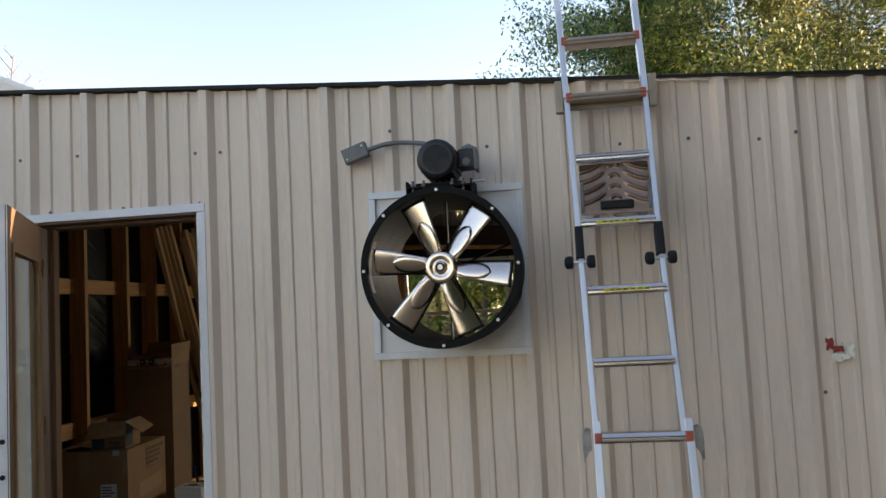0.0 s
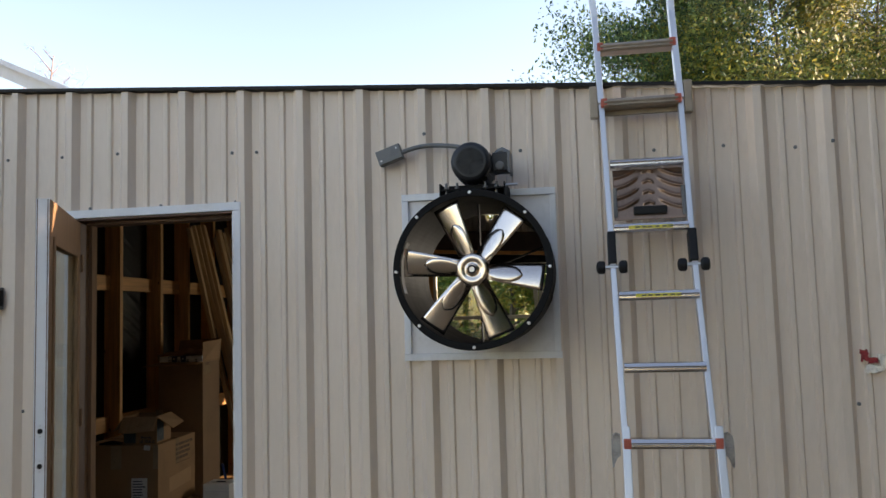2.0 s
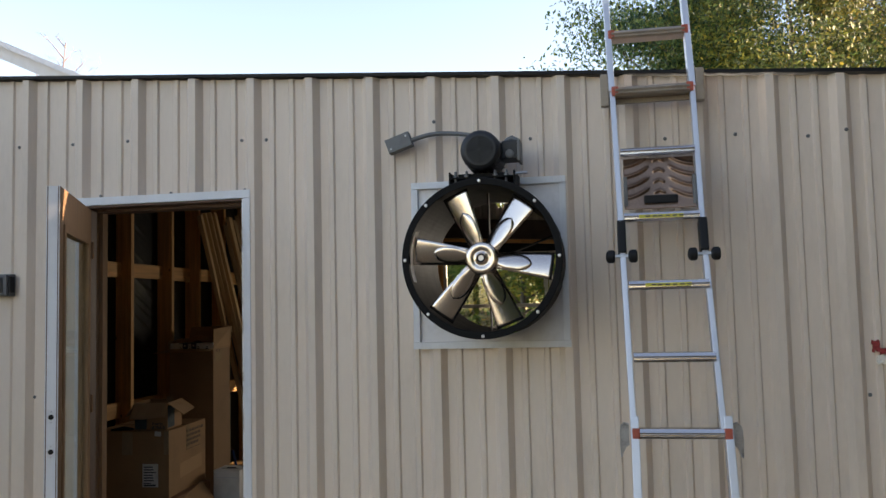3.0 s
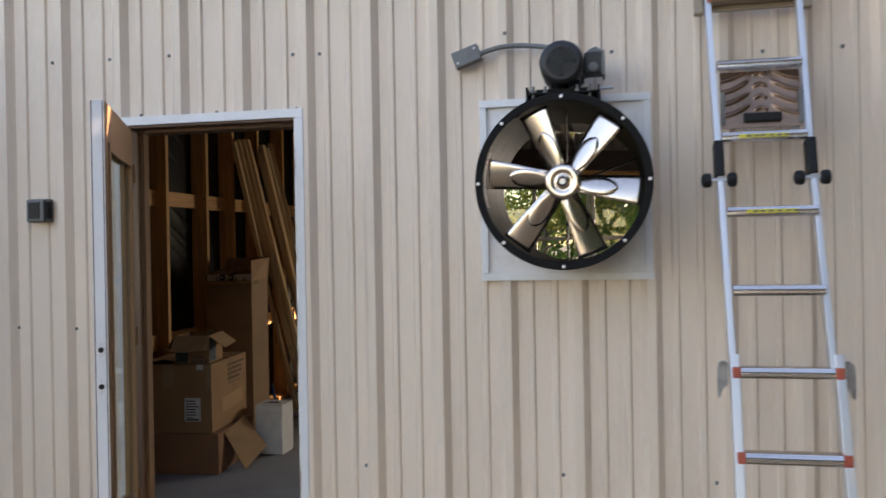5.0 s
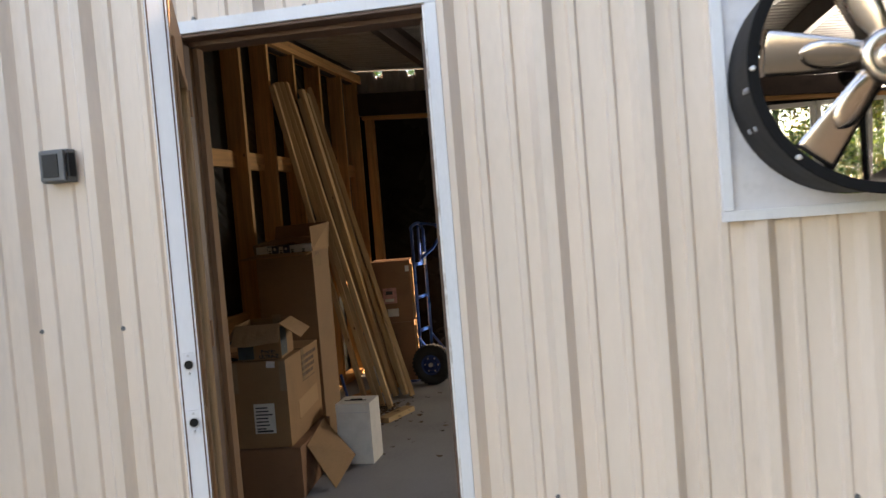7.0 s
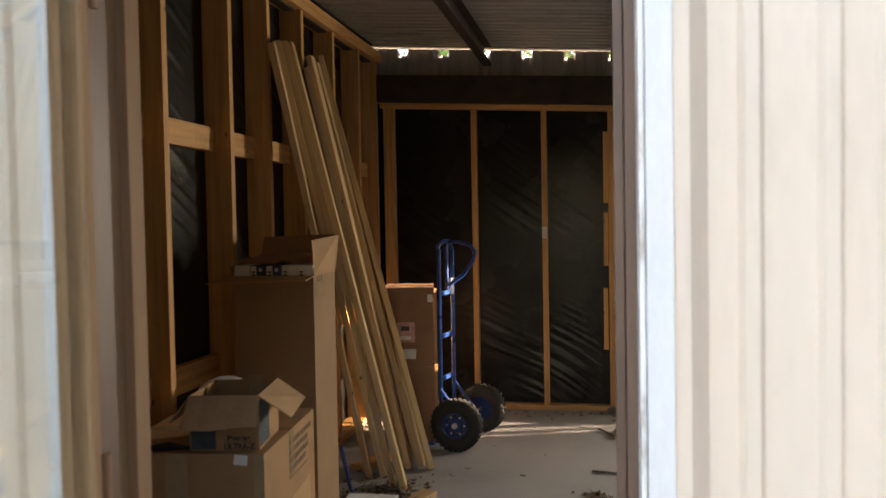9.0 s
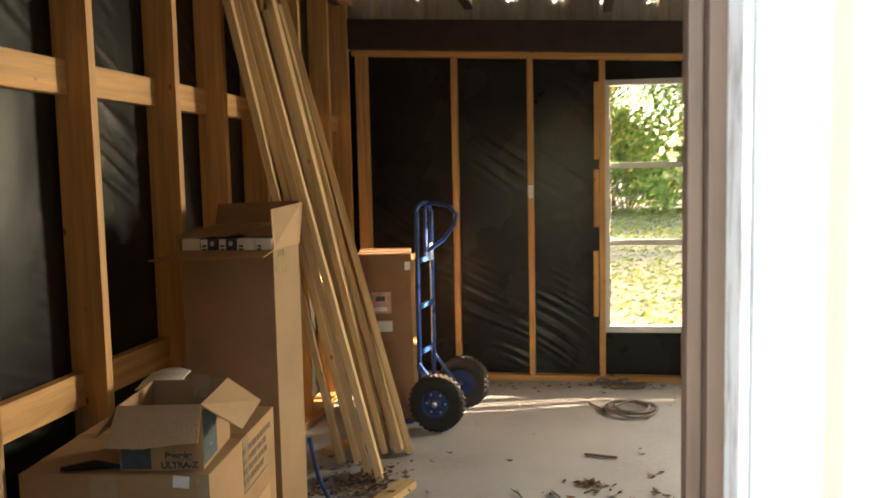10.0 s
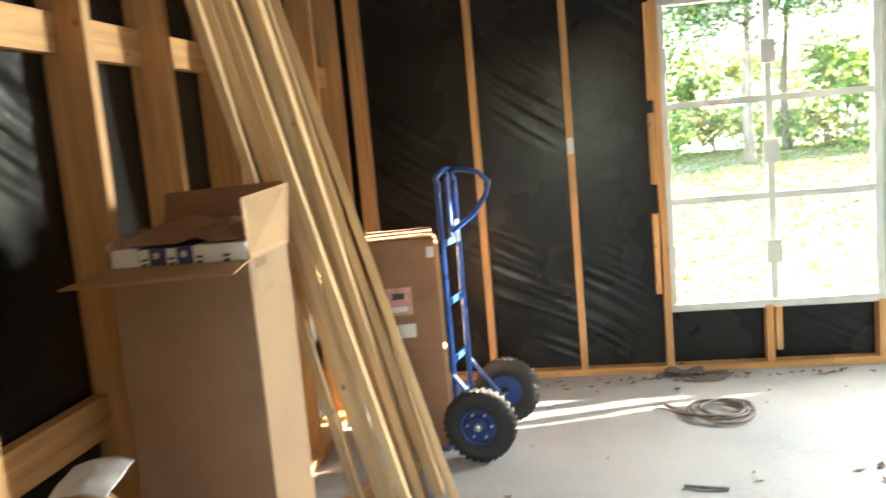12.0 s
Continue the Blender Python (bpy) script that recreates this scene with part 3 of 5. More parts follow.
for a, b, lo, hi, mt in ((DL - 0.003, DL + 0.016, 0.0, DT, "brown_door"), (DR - 0.006, DR + 0.019, 0.0, DT, "jamb"), (DL + 0.017, DR - 0.007, DT - 0.024, DT, "jamb")):
    part("jamb", boxm(a, b, FY + 0.0465, FY + 0.15, lo, hi, 0.002), mt, door)
for a, b, lo, hi, mt in ((DR - 0.022, DR - 0.007, 0.0, DT - 0.025, "jamb"), (DL + 0.017, DL + 0.036, 0.0, DT - 0.025, "brown_door")):
    part("door_stop", boxm(a, b, FY + 0.075, FY + 0.12, lo, hi, 0.002), mt, door)
part("threshold", boxm(DL, DR, FY - 0.07, FY + 0.15, 0.003, 0.022, 0.004), "alu_dull", door)
# leaf, built with x along its width from the hinge, y through its thickness
HX, HY, EX, EY = DL + 0.042, FY - 0.042, -2.005, 3.443
ang = math.atan2(EY - HY, EX - HX)
W = math.hypot(EX - HX, EY - HY)
leaf_m = at(HX, HY, 0) @ Matrix.Rotation(ang, 4, "Z")
LT, LB, th = 2.063, 0.03, 0.055
leaf = part("door_leaf", boxm(W - 0.004, W, -th + 0.001, -0.001, LB, LT, 0.001), "white_trim", door, "white painted door edge", leaf_m)
bm = bmesh.new()
G0, G1, GX0, GX1 = 0.30, 1.885, 0.120, W - 0.105
box(bm, 0, GX0, -0.020, 0, LB, LT, 0.001)
box(bm, 0, GX0 - 0.085, -th, -0.0202, LB, LT, 0.002)
box(bm, GX1, W - 0.004, -th, 0, LB, LT, 0.002)
box(bm, GX0, GX1, -th, 0, LB, G0, 0.0)
box(bm, GX0, GX1, -th, 0, G1, LT, 0.0)
part("stiles", bm, "brown_door", leaf, "brown painted door frame")
for yy, dy in ((0.0, 0.008), (-0.026, 0.0055)):
    bm = bmesh.new()
    for a, b, lo, hi in ((GX0 - 0.022, GX0 + 0.012, G0 - 0.022, G1 + 0.022), (GX1 - 0.012, GX1 + 0.022, G0 - 0.022, G1 + 0.022), (GX0 + 0.012, GX1 - 0.012, G0 - 0.022, G0 + 0.012), (GX0 + 0.012, GX1 - 0.012, G1 - 0.012, G1 + 0.022)):
        box(bm, a, b, yy, yy + dy, lo, hi, 0.0025)
    part("glazing_bead", bm, "brown_door", leaf)
p = part("pane", boxm(GX0 + 0.001, GX1 - 0.001, -0.014, -0.008, G0 + 0.001, G1 - 0.001), "door_glass", leaf)
p.visible_shadow = False
for z in (1.083, 0.939):
    bm = bmesh.new()
    box(bm, W - 0.001, W + 0.0015, -0.041, -0.015, z - 0.030, z + 0.030, 0.0006)
    part("latch_plate", bm, "white_trim", leaf)
    bm = bmesh.new()
    lathe(bm, [(0.0128, 0.0), (0.0128, 0.0035), (0.0108, 0.0035), (0.0108, 0.0)], 20, "x", (W + 0.0005, -0.0275, z), closed=True)
    part("latch_ring", bm, "steel", leaf)
    bm = bmesh.new()
    lathe(bm, [(0.0105, 0.0), (0.0105, 0.002), (0.001, 0.002)], 20, "x", (W + 0.001, -0.0275, z))
    part("latch_hole", bm, "black_plain", leaf)
    for dz in (-0.022, 0.022):
        bm = bmesh.new()
        lathe(bm, [(0.0035, 0.0), (0.003, 0.0025), (0.0005, 0.003)], 10, "x", (W + 0.0012, -0.0275, z + dz))
        part("screw", bm, "steel", leaf)
    bm = bmesh.new()
    lathe(bm, [(0.024, 0.0), (0.024, 0.003), (0.020, 0.005), (0.010, 0.006), (0.001, 0.006)], 24, "y", (W - 0.06, 0.0, z))
    part("bore_rim", bm, "brown_door", leaf)
for yy in (-0.0085, -0.0500):
    part("edge_groove", boxm(W - 0.0005, W + 0.0008, yy, yy + 0.0035, LB + 0.01, LT - 0.002), "jamb", leaf, "dark groove along the door edge")
for z in (0.25, 1.05, 1.85):
    bm = bmesh.new()
    tube(bm, [(0.0, 0.008, z - 0.045), (0.0, 0.008, z + 0.045)], 0.007, 10)
    part("hinge", bm, "brown_door", leaf)

# ---- extractor fan in the wall ----
CX, CZ, FRY = -0.2545, 1.717, 3.872
fan = thing("wall_fan", "large black tube exhaust fan with polished blades, mounted in the wall", "fan", (CX, FY, CZ))


def fpart(name, bm, material, parent=None, label="", smooth=False, m=None):
    return part(name, bm, material, parent or fan, label, m if parent else at(-CX, -FY, -CZ) @ (m or Matrix.Identity(4)), smooth)


# mounting plate with its round hole, framed with folded strips
bm = bmesh.new()
N = 64
inner, outer = [], []
for k in range(N):
    t = k * math.tau / N
    c, s = math.cos(t), math.sin(t)
    inner.append(bm.verts.new((CX + 0.353 * c, FY - 0.030, CZ + 0.353 * s)))
    hx, hz = (FR - CX - 0.01 if c > 0 else CX - FL - 0.01), (FT - CZ - 0.01 if s > 0 else CZ - FB - 0.01)
    q = min(hx / max(1e-6, abs(c)), hz / max(1e-6, abs(s)))
    outer.append(bm.verts.new((CX + q * c, FY - 0.030, CZ + q * s)))
for k in range(N):
    bm.faces.new((inner[k], inner[(k + 1) % N], outer[(k + 1) % N], outer[k]))
ex = bmesh.ops.extrude_face_region(bm, geom=bm.faces[:])
bmesh.ops.translate(bm, vec=(0, 0.012, 0), verts=[v for v in ex["geom"] if isinstance(v, bmesh.types.BMVert)])
fpart("mounting_plate", bm, "galv", label="grey galvanised square plate")
for a, b, lo, hi in ((FL, FL + 0.032, FB + 0.033, FT - 0.034), (FR - 0.030, FR, FB + 0.033, FT - 0.034), (FL - 0.002, FR + 0.004, FB, FB + 0.032), (FL, FR, FT - 0.033, FT)):
    fpart("frame_strip", boxm(a, b, FY - 0.052, FY - 0.003, lo, hi, 0.002), "white_trim")
# tube with rolled flange
bm = bmesh.new()
lathe(bm, [(0.326, FRY), (0.352, FRY), (0.355, FRY + 0.003), (0.355, FRY + 0.007), (0.352, FRY + 0.010), (0.350, FRY + 0.014), (0.350, FY + 0.25), (0.352, FY + 0.25), (0.352, FY + 0.254), (0.326, FY + 0.254), (0.324, FY + 0.25), (0.324, FRY + 0.004)], 96, "y", (CX, 0, CZ), closed=True)
tube_ob = fpart("housing", bm, "black_paint", label="black steel tube housing", smooth=False)
for k in range(8):
    t = math.radians(90 + 45 * k)
    bm = bmesh.new()
    lathe(bm, [(0.0075, 0), (0.0075, -0.003), (0.005, -0.004), (0.001, -0.004)], 10, "y", (CX + 0.341 * math.cos(t), FRY, CZ + 0.341 * math.sin(t)))
    fpart("flange_bolt", bm, "steel")
for y, t in ((3.93, 188), (3.97, 188), (4.12, 205), (4.02, 205)):
    c, s = math.cos(math.radians(t)), math.sin(math.radians(t))
    bm = bmesh.new()
    tube(bm, [(CX + 0.345 * c, y, CZ + 0.345 * s), (CX + 0.356 * c, y, CZ + 0.356 * s)], 0.008, 10)
    fpart("side_bolt", bm, "steel")
bm = bmesh.new()
sheet(bm, lambda u, v: Vector((CX + 0.3232 * math.cos(2.72 + 0.72 * u), FRY + 0.03 + 0.06 * v, CZ + 0.3232 * math.sin(2.72 + 0.72 * u))), 16, 1)
fpart("label_band", bm, "paper", label="white printed strip inside the tube")
bm = bmesh.new()
sheet(bm, lambda u, v: Vector((CX + 0.3228 * math.cos(2.80 + 0.10 * u), FRY + 0.035 + 0.05 * v, CZ + 0.3228 * math.sin(2.80 + 0.10 * u))), 6, 1)
fpart("label_mark", bm, "red_plastic")
# impeller
hub_ob_bm = bmesh.new()
lathe(hub_ob_bm, [(0.012, FRY - 0.004), (0.020, FRY - 0.004), (0.022, FRY), (0.024, FRY + 0.012), (0.034, FRY + 0.016), (0.040, FRY + 0.012), (0.058, FRY + 0.008), (0.070, FRY + 0.014), (0.074, FRY + 0.03), (0.074, FRY + 0.09), (0.012, FRY + 0.09)], 48, "y", (CX, 0, CZ), closed=True)
hub = fpart("hub", hub_ob_bm, "blade", label="polished turned metal hub", smooth=True)
bm = bmesh.new()
lathe(bm, [(0.0118, FRY + 0.002), (0.0118, FRY + 0.3), (0.001, FRY + 0.3), (0.001, FRY + 0.002)], 20, "y", (CX, 0, CZ), closed=True)
fpart("shaft", bm, "steel")
bm = bmesh.new()
lathe(bm, [(0.0125, FRY - 0.0045), (0.0195, FRY - 0.0055), (0.0195, FRY + 0.002), (0.0125, FRY + 0.002)], 24, "y", (CX, 0, CZ), closed=True)
fpart("bush_ring", bm, "black_plain")


def blade_sheet(bm, r0, r1, w0, w1, off, thick, round_tip, nu=14, nv=8):
    """A twisted blade along local x; its chord lies across z and leans along y."""
    def fn(u, v, o):
        r = r0 + (r1 - r0) * u
        w = w0 + (w1 - w0) * u
        if round_tip:
            w *= math.sqrt(max(0.02, 1 - max(0, (u - 0.55) / 0.45) ** 2)) * (0.72 + 0.28 * min(1, u / 0.3))
        pitch = math.radians(27 - 12 * (r - 0.07) / 0.24)
        s = (v - 0.5) * w
        camber = 0.010 * (1 - (2 * v - 1) ** 2)
        return Vector((r, FRY + 0.05 + s * math.sin(pitch) - camber + o, s * math.cos(pitch)))
    a = [[bm.verts.new(fn(i / nu, j / nv, off)) for j in range(nv + 1)] for i in range(nu + 1)]
    b = [[bm.verts.new(fn(i / nu, j / nv, off + thick)) for j in range(nv + 1)] for i in range(nu + 1)]
    for i in range(nu):
        for j in range(nv):
            bm.faces.new((a[i][j], a[i + 1][j], a[i + 1][j + 1], a[i][j + 1]))
            bm.faces.new((b[i][j], b[i][j + 1], b[i + 1][j + 1], b[i + 1][j]))
    rim = [(i, 0) for i in range(nu)] + [(nu, j) for j in range(nv)] + [(i, nv) for i in range(nu, 0, -1)] + [(0, j) for j in range(nv, 0, -1)]
    for p, q in zip(rim, rim[1:] + rim[:1]):
        bm.faces.new((a[p[0]][p[1]], a[q[0]][q[1]], b[q[0]][q[1]], b[p[0]][p[1]]))


for k in range(6):
    rot = at(CX, 0, CZ) @ Matrix.Rotation(-math.radians(52 + 60 * k), 4, "Y")
    bm = bmesh.new()
    blade_sheet(bm, 0.062, 0.314, 0.082, 0.128, 0.0, 0.003, False)
    bl = fpart("blade", bm, "blade", label="polished aluminium fan blade", smooth=True, m=rot)
    bm = bmesh.new()
    blade_sheet(bm, 0.064, 0.220, 0.074, 0.082, -0.008, 0.007, True)
    rv = part("stiffener", bm, "blade", bl, smooth=True)
# spider arms and bearing tube behind the blades
for t in (20, 90, 160, 270):
    c, s = math.cos(math.radians(t)), math.sin(math.radians(t))
    bm, m = beam((CX + 0.03 * c, FRY + 0.30, CZ + 0.03 * s), (CX + 0.325 * c, FRY + 0.30, CZ + 0.325 * s), 0.05, 0.006, 0.001, (0, 1, 0))
    fpart("support_arm", bm, "black_paint", m=m)
bm = bmesh.new()
lathe(bm, [(0.045, FRY + 0.16), (0.045, FRY + 0.36), (0.02, FRY + 0.36), (0.02, FRY + 0.16)], 24, "y", (CX, 0, CZ), closed=True)
fpart("bearing_tube", bm, "black_paint")

# motor on top of the tube
MX, MZ, MY = -0.255, 2.206, 3.925
motor = fpart("motor", bmesh.new(), "motor", label="dark grey electric motor with a slotted end cap")
bm = bmesh.new()
lathe(bm, [(0.060, MY + 0.004), (0.082, MY + 0.006), (0.090, MY + 0.018), (0.091, MY + 0.06), (0.086, MY + 0.064), (0.086, MY + 0.27), (0.07, MY + 0.29), (0.02, MY + 0.29)], 40, "y", (MX, 0, MZ))
me_o = part("body", bm, "motor", motor, smooth=False)
for k in range(24):
    t = k * math.tau / 24
    bm = bmesh.new()
    box(bm, 0.083, 0.094, MY + 0.075, MY + 0.26, -0.002, 0.002)
    part("fin", bm, "motor", motor, m=at(MX, 0, MZ) @ Matrix.Rotation(t, 4, "Y"))
bm = bmesh.new()
lathe(bm, [(0.001, MY + 0.001), (0.061, MY + 0.001), (0.063, MY + 0.003), (0.001, MY + 0.004)], 36, "y", (MX, 0, MZ))
part("grille_back", bm, "black_plain", motor)
bm = bmesh.new()
lathe(bm, [(0.060, MY - 0.004), (0.072, MY - 0.003), (0.084, MY + 0.004), (0.090, MY + 0.014), (0.086, MY + 0.016), (0.060, MY + 0.004)], 40, "y", (MX, 0, MZ), closed=True)
part("end_cap", bm, "motor", motor, "dished grey end cap")
# slanting bars in four quarters of the end cap
for q in range(4):
    for k in range(-4, 5):
        off = 0.0094 * k
        lo, hi = abs(off) + 0.003, math.sqrt(0.060 ** 2 - off ** 2)
        if hi - lo > 0.008:
            part("grille_bar", boxm(lo, hi, MY - 0.003, MY + 0.003, off - 0.0024, off + 0.0024), "motor", motor, m=at(MX, 0, MZ) @ Matrix.Rotation(math.radians(45 + 90 * q), 4, "Y"))
bm = bmesh.new()
lathe(bm, [(0.001, MY - 0.004), (0.008, MY - 0.004), (0.010, MY + 0.003), (0.001, MY + 0.003)], 16, "y", (MX, 0, MZ))
part("grille_boss", bm, "motor", motor)
bm = bmesh.new()
tube(bm, [(MX + 0.10, MY + 0.12, MZ + 0.035), (MX + 0.115, MY + 0.12, MZ + 0.058), (MX + 0.135, MY + 0.12, MZ + 0.066), (MX + 0.152, MY + 0.12, MZ + 0.056), (MX + 0.155, MY + 0.12, MZ + 0.03)], 0.014, 12)
part("conduit_elbow", bm, "grey_box", motor, smooth=True)
bm = bmesh.new()
lathe(bm, [(0.020, 0.0), (0.020, -0.004), (0.014, -0.006), (0.001, -0.006)], 18, "y", (MX + 0.125, MY + 0.079, MZ - 0.012))
part("terminal_plug", bm, "grey_box", motor)
bm = bmesh.new()
box(bm, MX + 0.088, MX + 0.165, MY + 0.08, MY + 0.20, MZ - 0.035, MZ + 0.05, 0.008)
part("terminal_box", bm, "motor", motor)
bm = bmesh.new()
box(bm, MX + 0.160, MX + 0.172, MY + 0.075, MY + 0.205, MZ - 0.045, MZ + 0.055, 0.003)
part("terminal_cover", bm, "grey_box", motor)
for x0, x1, z0, z1, y0, y1 in ((-0.15, 0.15, 2.083, 2.090, MY + 0.03, MY + 0.26), (-0.15, -0.143, 2.045, 2.115, MY + 0.03, MY + 0.26), (0.143, 0.15, 2.045, 2.112, MY + 0.03, MY + 0.26), (-0.11, 0.11, 2.092, 2.108, MY + 0.06, MY + 0.22)):
    fpart("motor_bracket", boxm(CX + x0, CX + x1, y0, y1, z0, z1, 0.001), "black_paint")
for x in (-0.12, -0.07, 0.06, 0.11):
    bm = bmesh.new()
    tube(bm, [(CX + x, MY + 0.045, 2.05), (CX + x, MY + 0.045, 2.118)], 0.006, 8)
    lathe(bm, [(0.011, 2.091), (0.011, 2.10), (0.001, 2.10)], 6, "z", (CX + x, MY + 0.045, 0))
    fpart("bracket_bolt", bm, "grey_box")
bm = bmesh.new()
tube(bm, [(CX + 0.15, MY + 0.05, 2.098), (CX + 0.205, MY + 0.05, 2.100)], 0.006, 8)
fpart("tension_bolt", bm, "steel")
# conduit and switch box
bm = bmesh.new()
pts = [Vector((MX - 0.01, MY + 0.2, 2.292)), Vector((-0.34, 4.17, 2.325)), Vector((-0.44, 4.20, 2.345)), Vector((-0.53, 4.21, 2.348)), Vector((-0.60, 4.215, 2.335)), Vector((-0.64, 4.22, 2.322))]
fine = [pts[0].lerp(pts[1], 0)]
for i in range(len(pts) - 1):
    for s in range(1, 9):
        t = s / 8
        p0, p1, p2, p3 = pts[max(0, i - 1)], pts[i], pts[i + 1], pts[min(len(pts) - 1, i + 2)]
        fine.append(0.5 * ((2 * p1) + (p2 - p0) * t + (2 * p0 - 5 * p1 + 4 * p2 - p3) * t * t + (3 * p1 - 3 * p2 + p3 - p0) * t ** 3))
tube(bm, fine, [0.0105 + 0.0012 * (i % 2) for i in range(len(fine))], 12)
fpart("conduit", bm, "grey_box", smooth=True)
bm = bmesh.new()
box(bm, -0.062, 0.062, -0.026, 0.026, -0.036, 0.036, 0.003)
sw_m = at(-0.695, 4.226, 2.316) @ Matrix.Rotation(math.radians(-19), 4, "Y")
swb = fpart("junction_box", bm, "grey_box", m=sw_m, label="grey steel junction box hung askew")
part("cover", boxm(-0.060, 0.060, -0.029, -0.0262, -0.034, 0.034, 0.001), "grey_box", swb)
for x in (-0.045, 0.045):
    bm = bmesh.new()
    lathe(bm, [(0.005, 0), (0.004, -0.003), (0.001, -0.003)], 10, "y", (x, -0.029, x * 0.4))
    part("cover_screw", bm, "steel", swb)

# ---- ladder against the wall ----
LY = lambda z: 3.73 + (z - 1.0) * 0.285
LXT, RXT = 0.337, 0.694
ladder = thing("ladder", "folding aluminium multi-position ladder leaning on the eave", "ladder", (0.54, LY(GROUND), GROUND))
li = at(-0.54, -LY(GROUND), -GROUND)


def rail(xa, za, xb, zb, w, d, dy=0.0, name="rail", material="alu"):
    bm, m = beam((xa, LY(za) + dy, za), (xb, LY(zb) + dy, zb), w, d, 0.003, (1, 0, 0))
    return part(name, bm, material, ladder, m=li @ m)


rail(0.368, GROUND, 0.371, 1.045, 0.032, 0.068)
rail(0.738, GROUND, 0.729, 1.045, 0.032, 0.068)
rail(0.367, 0.98, 0.352, 1.80, 0.024, 0.058, 0.006)
rail(0.712, 0.98, 0.692, 1.80, 0.024, 0.058, 0.006)
rail(0.352, 1.80, LXT, 2.52, 0.024, 0.058, 0.006)
rail(0.692, 1.80, RXT, 2.52, 0.024, 0.058, 0.006)
rail(LXT, 2.47, 0.326, 2.93, 0.028, 0.066)
rail(RXT, 2.47, 0.686, 2.93, 0.028, 0.066)
for s, xa, xb in ((-1, 0.326, 0.296), (1, 0.686, 0.682)):
    bm, m = beam((xa, LY(2.93), 2.93), (xb, LY(2.93) + 0.02, 3.25), 0.03, 0.066, 0.003, (1, 0, 0))
    part("rail_end", bm, "alu", ladder, m=li @ m)
for z, xa, xb, kind in ((2.775, 0.345, 0.678, 2), (2.485, 0.350, 0.682, 2), (2.185, 0.362, 0.682, 1), (1.885, 0.366, 0.682, 3), (1.588, 0.372, 0.700, 3), (1.291, 0.378, 0.702, 1), (0.996, 0.374, 0.726, 4), (0.705, 0.376, 0.728, 4), (0.42, 0.376, 0.73, 4), (0.13, 0.376, 0.732, 4)):
    y = LY(z) - 0.004
    bm = bmesh.new()
    dull = kind == 2
    prof = [(-0.0255, -0.0165), (-0.0275, -0.0145), (-0.0245, -0.0125), (-0.0245, -0.0085), (-0.0265, -0.0065), (-0.0275, -0.003), (-0.0235, 0.001), (-0.018, 0.006), (-0.008, 0.004), (0.0, 0.007), (0.008, 0.004), (0.018, 0.006), (0.026, 0.0), (0.026, -0.020), (-0.022, -0.020)]
    k = 1.6 if dull else 1.45
    ra = [bm.verts.new((xa, y + p * k, z + q * k)) for p, q in prof]
    rb = [bm.verts.new((xb, y + p * k, z + q * k)) for p, q in prof]
    for i in range(len(prof)):
        j = (i + 1) % len(prof)
        bm.faces.new((ra[i], ra[j], rb[j], rb[i]))
    bm.faces.new(ra)
    bm.faces.new(rb[::-1])
    rg = part("rung", bm, "alu_dull" if dull else "alu_rung", ladder, m=li)
    if kind in (2, 4):
        for x in (xa, xb):
            part("rung_cap", boxm(x - 0.015, x + 0.015, y - 0.040, y + 0.034, z - 0.030, z + 0.012, 0.005), "red_plastic", ladder, "red-orange plastic rung cap", m=li)
    if kind == 3:
        part("sticker", boxm((xa + xb) / 2 - 0.095, (xa + xb) / 2 + 0.09, y - 0.0405, y - 0.0385, z - 0.016, z - 0.002), "yellow", rg, "yellow warning sticker")
        for q in range(6):
            x = (xa + xb) / 2 - 0.07 + 0.028 * q + random.uniform(-0.004, 0.004)
            part("print", boxm(x, x + 0.018, y - 0.0412, y - 0.0404, z - 0.012, z - 0.006), "print_dark", rg)
# hinges with knobs
for x, s in ((0.352, -1), (0.692, 1)):
    bm, m = beam((x, LY(1.72) - 0.004, 1.715), (x, LY(1.85) - 0.004, 1.855), 0.036, 0.074, 0.008, (1, 0, 0))
    part("hinge_sleeve", bm, "black_plain", ladder, "black plastic hinge sleeve", m=li @ m)
    for dx in (-0.048, 0.046):
        bm = bmesh.new()
        lathe(bm, [(0.010, -0.022), (0.022, -0.018), (0.028, -0.010), (0.028, 0.010), (0.022, 0.016), (0.001, 0.017)], 20, "x", (x + dx, LY(1.715) - 0.02, 1.705))
        part("knob", bm, "black_plain", ladder, m=li)
    bm = bmesh.new()
    tube(bm, [(x - 0.05, LY(1.715) - 0.02, 1.705), (x + 0.05, LY(1.715) - 0.02, 1.705)], 0.009, 10)
    part("hinge_pin", bm, "steel", ladder, m=li)
# curved locks beside the lower section
for x, s in ((0.347, -1), (0.747, 1)):
    bm = bmesh.new()
    pr = [(0.0, 0.030), (0.018, 0.036), (0.030, 0.026), (0.035, 0.006), (0.036, -0.045), (0.034, -0.098), (0.029, -0.098), (0.024, -0.080), (0.012, -0.058), (0.0, -0.050)]
    a = [bm.verts.new((x + s * p, LY(1.0) - 0.02, 0.99 + q)) for p, q in pr]
    b = [bm.verts.new((x + s * p, LY(1.0) + 0.02, 0.99 + q)) for p, q in pr]
    bm.faces.new(a)
    bm.faces.new(b[::-1])
    for i in range(len(pr)):
        j = (i + 1) % len(pr)
        bm.faces.new((a[i], a[j], b[j], b[i]))
    bmesh.ops.recalc_face_normals(bm, faces=bm.faces[:])
    part("rail_lock", bm, "lock_steel", ladder, m=li)
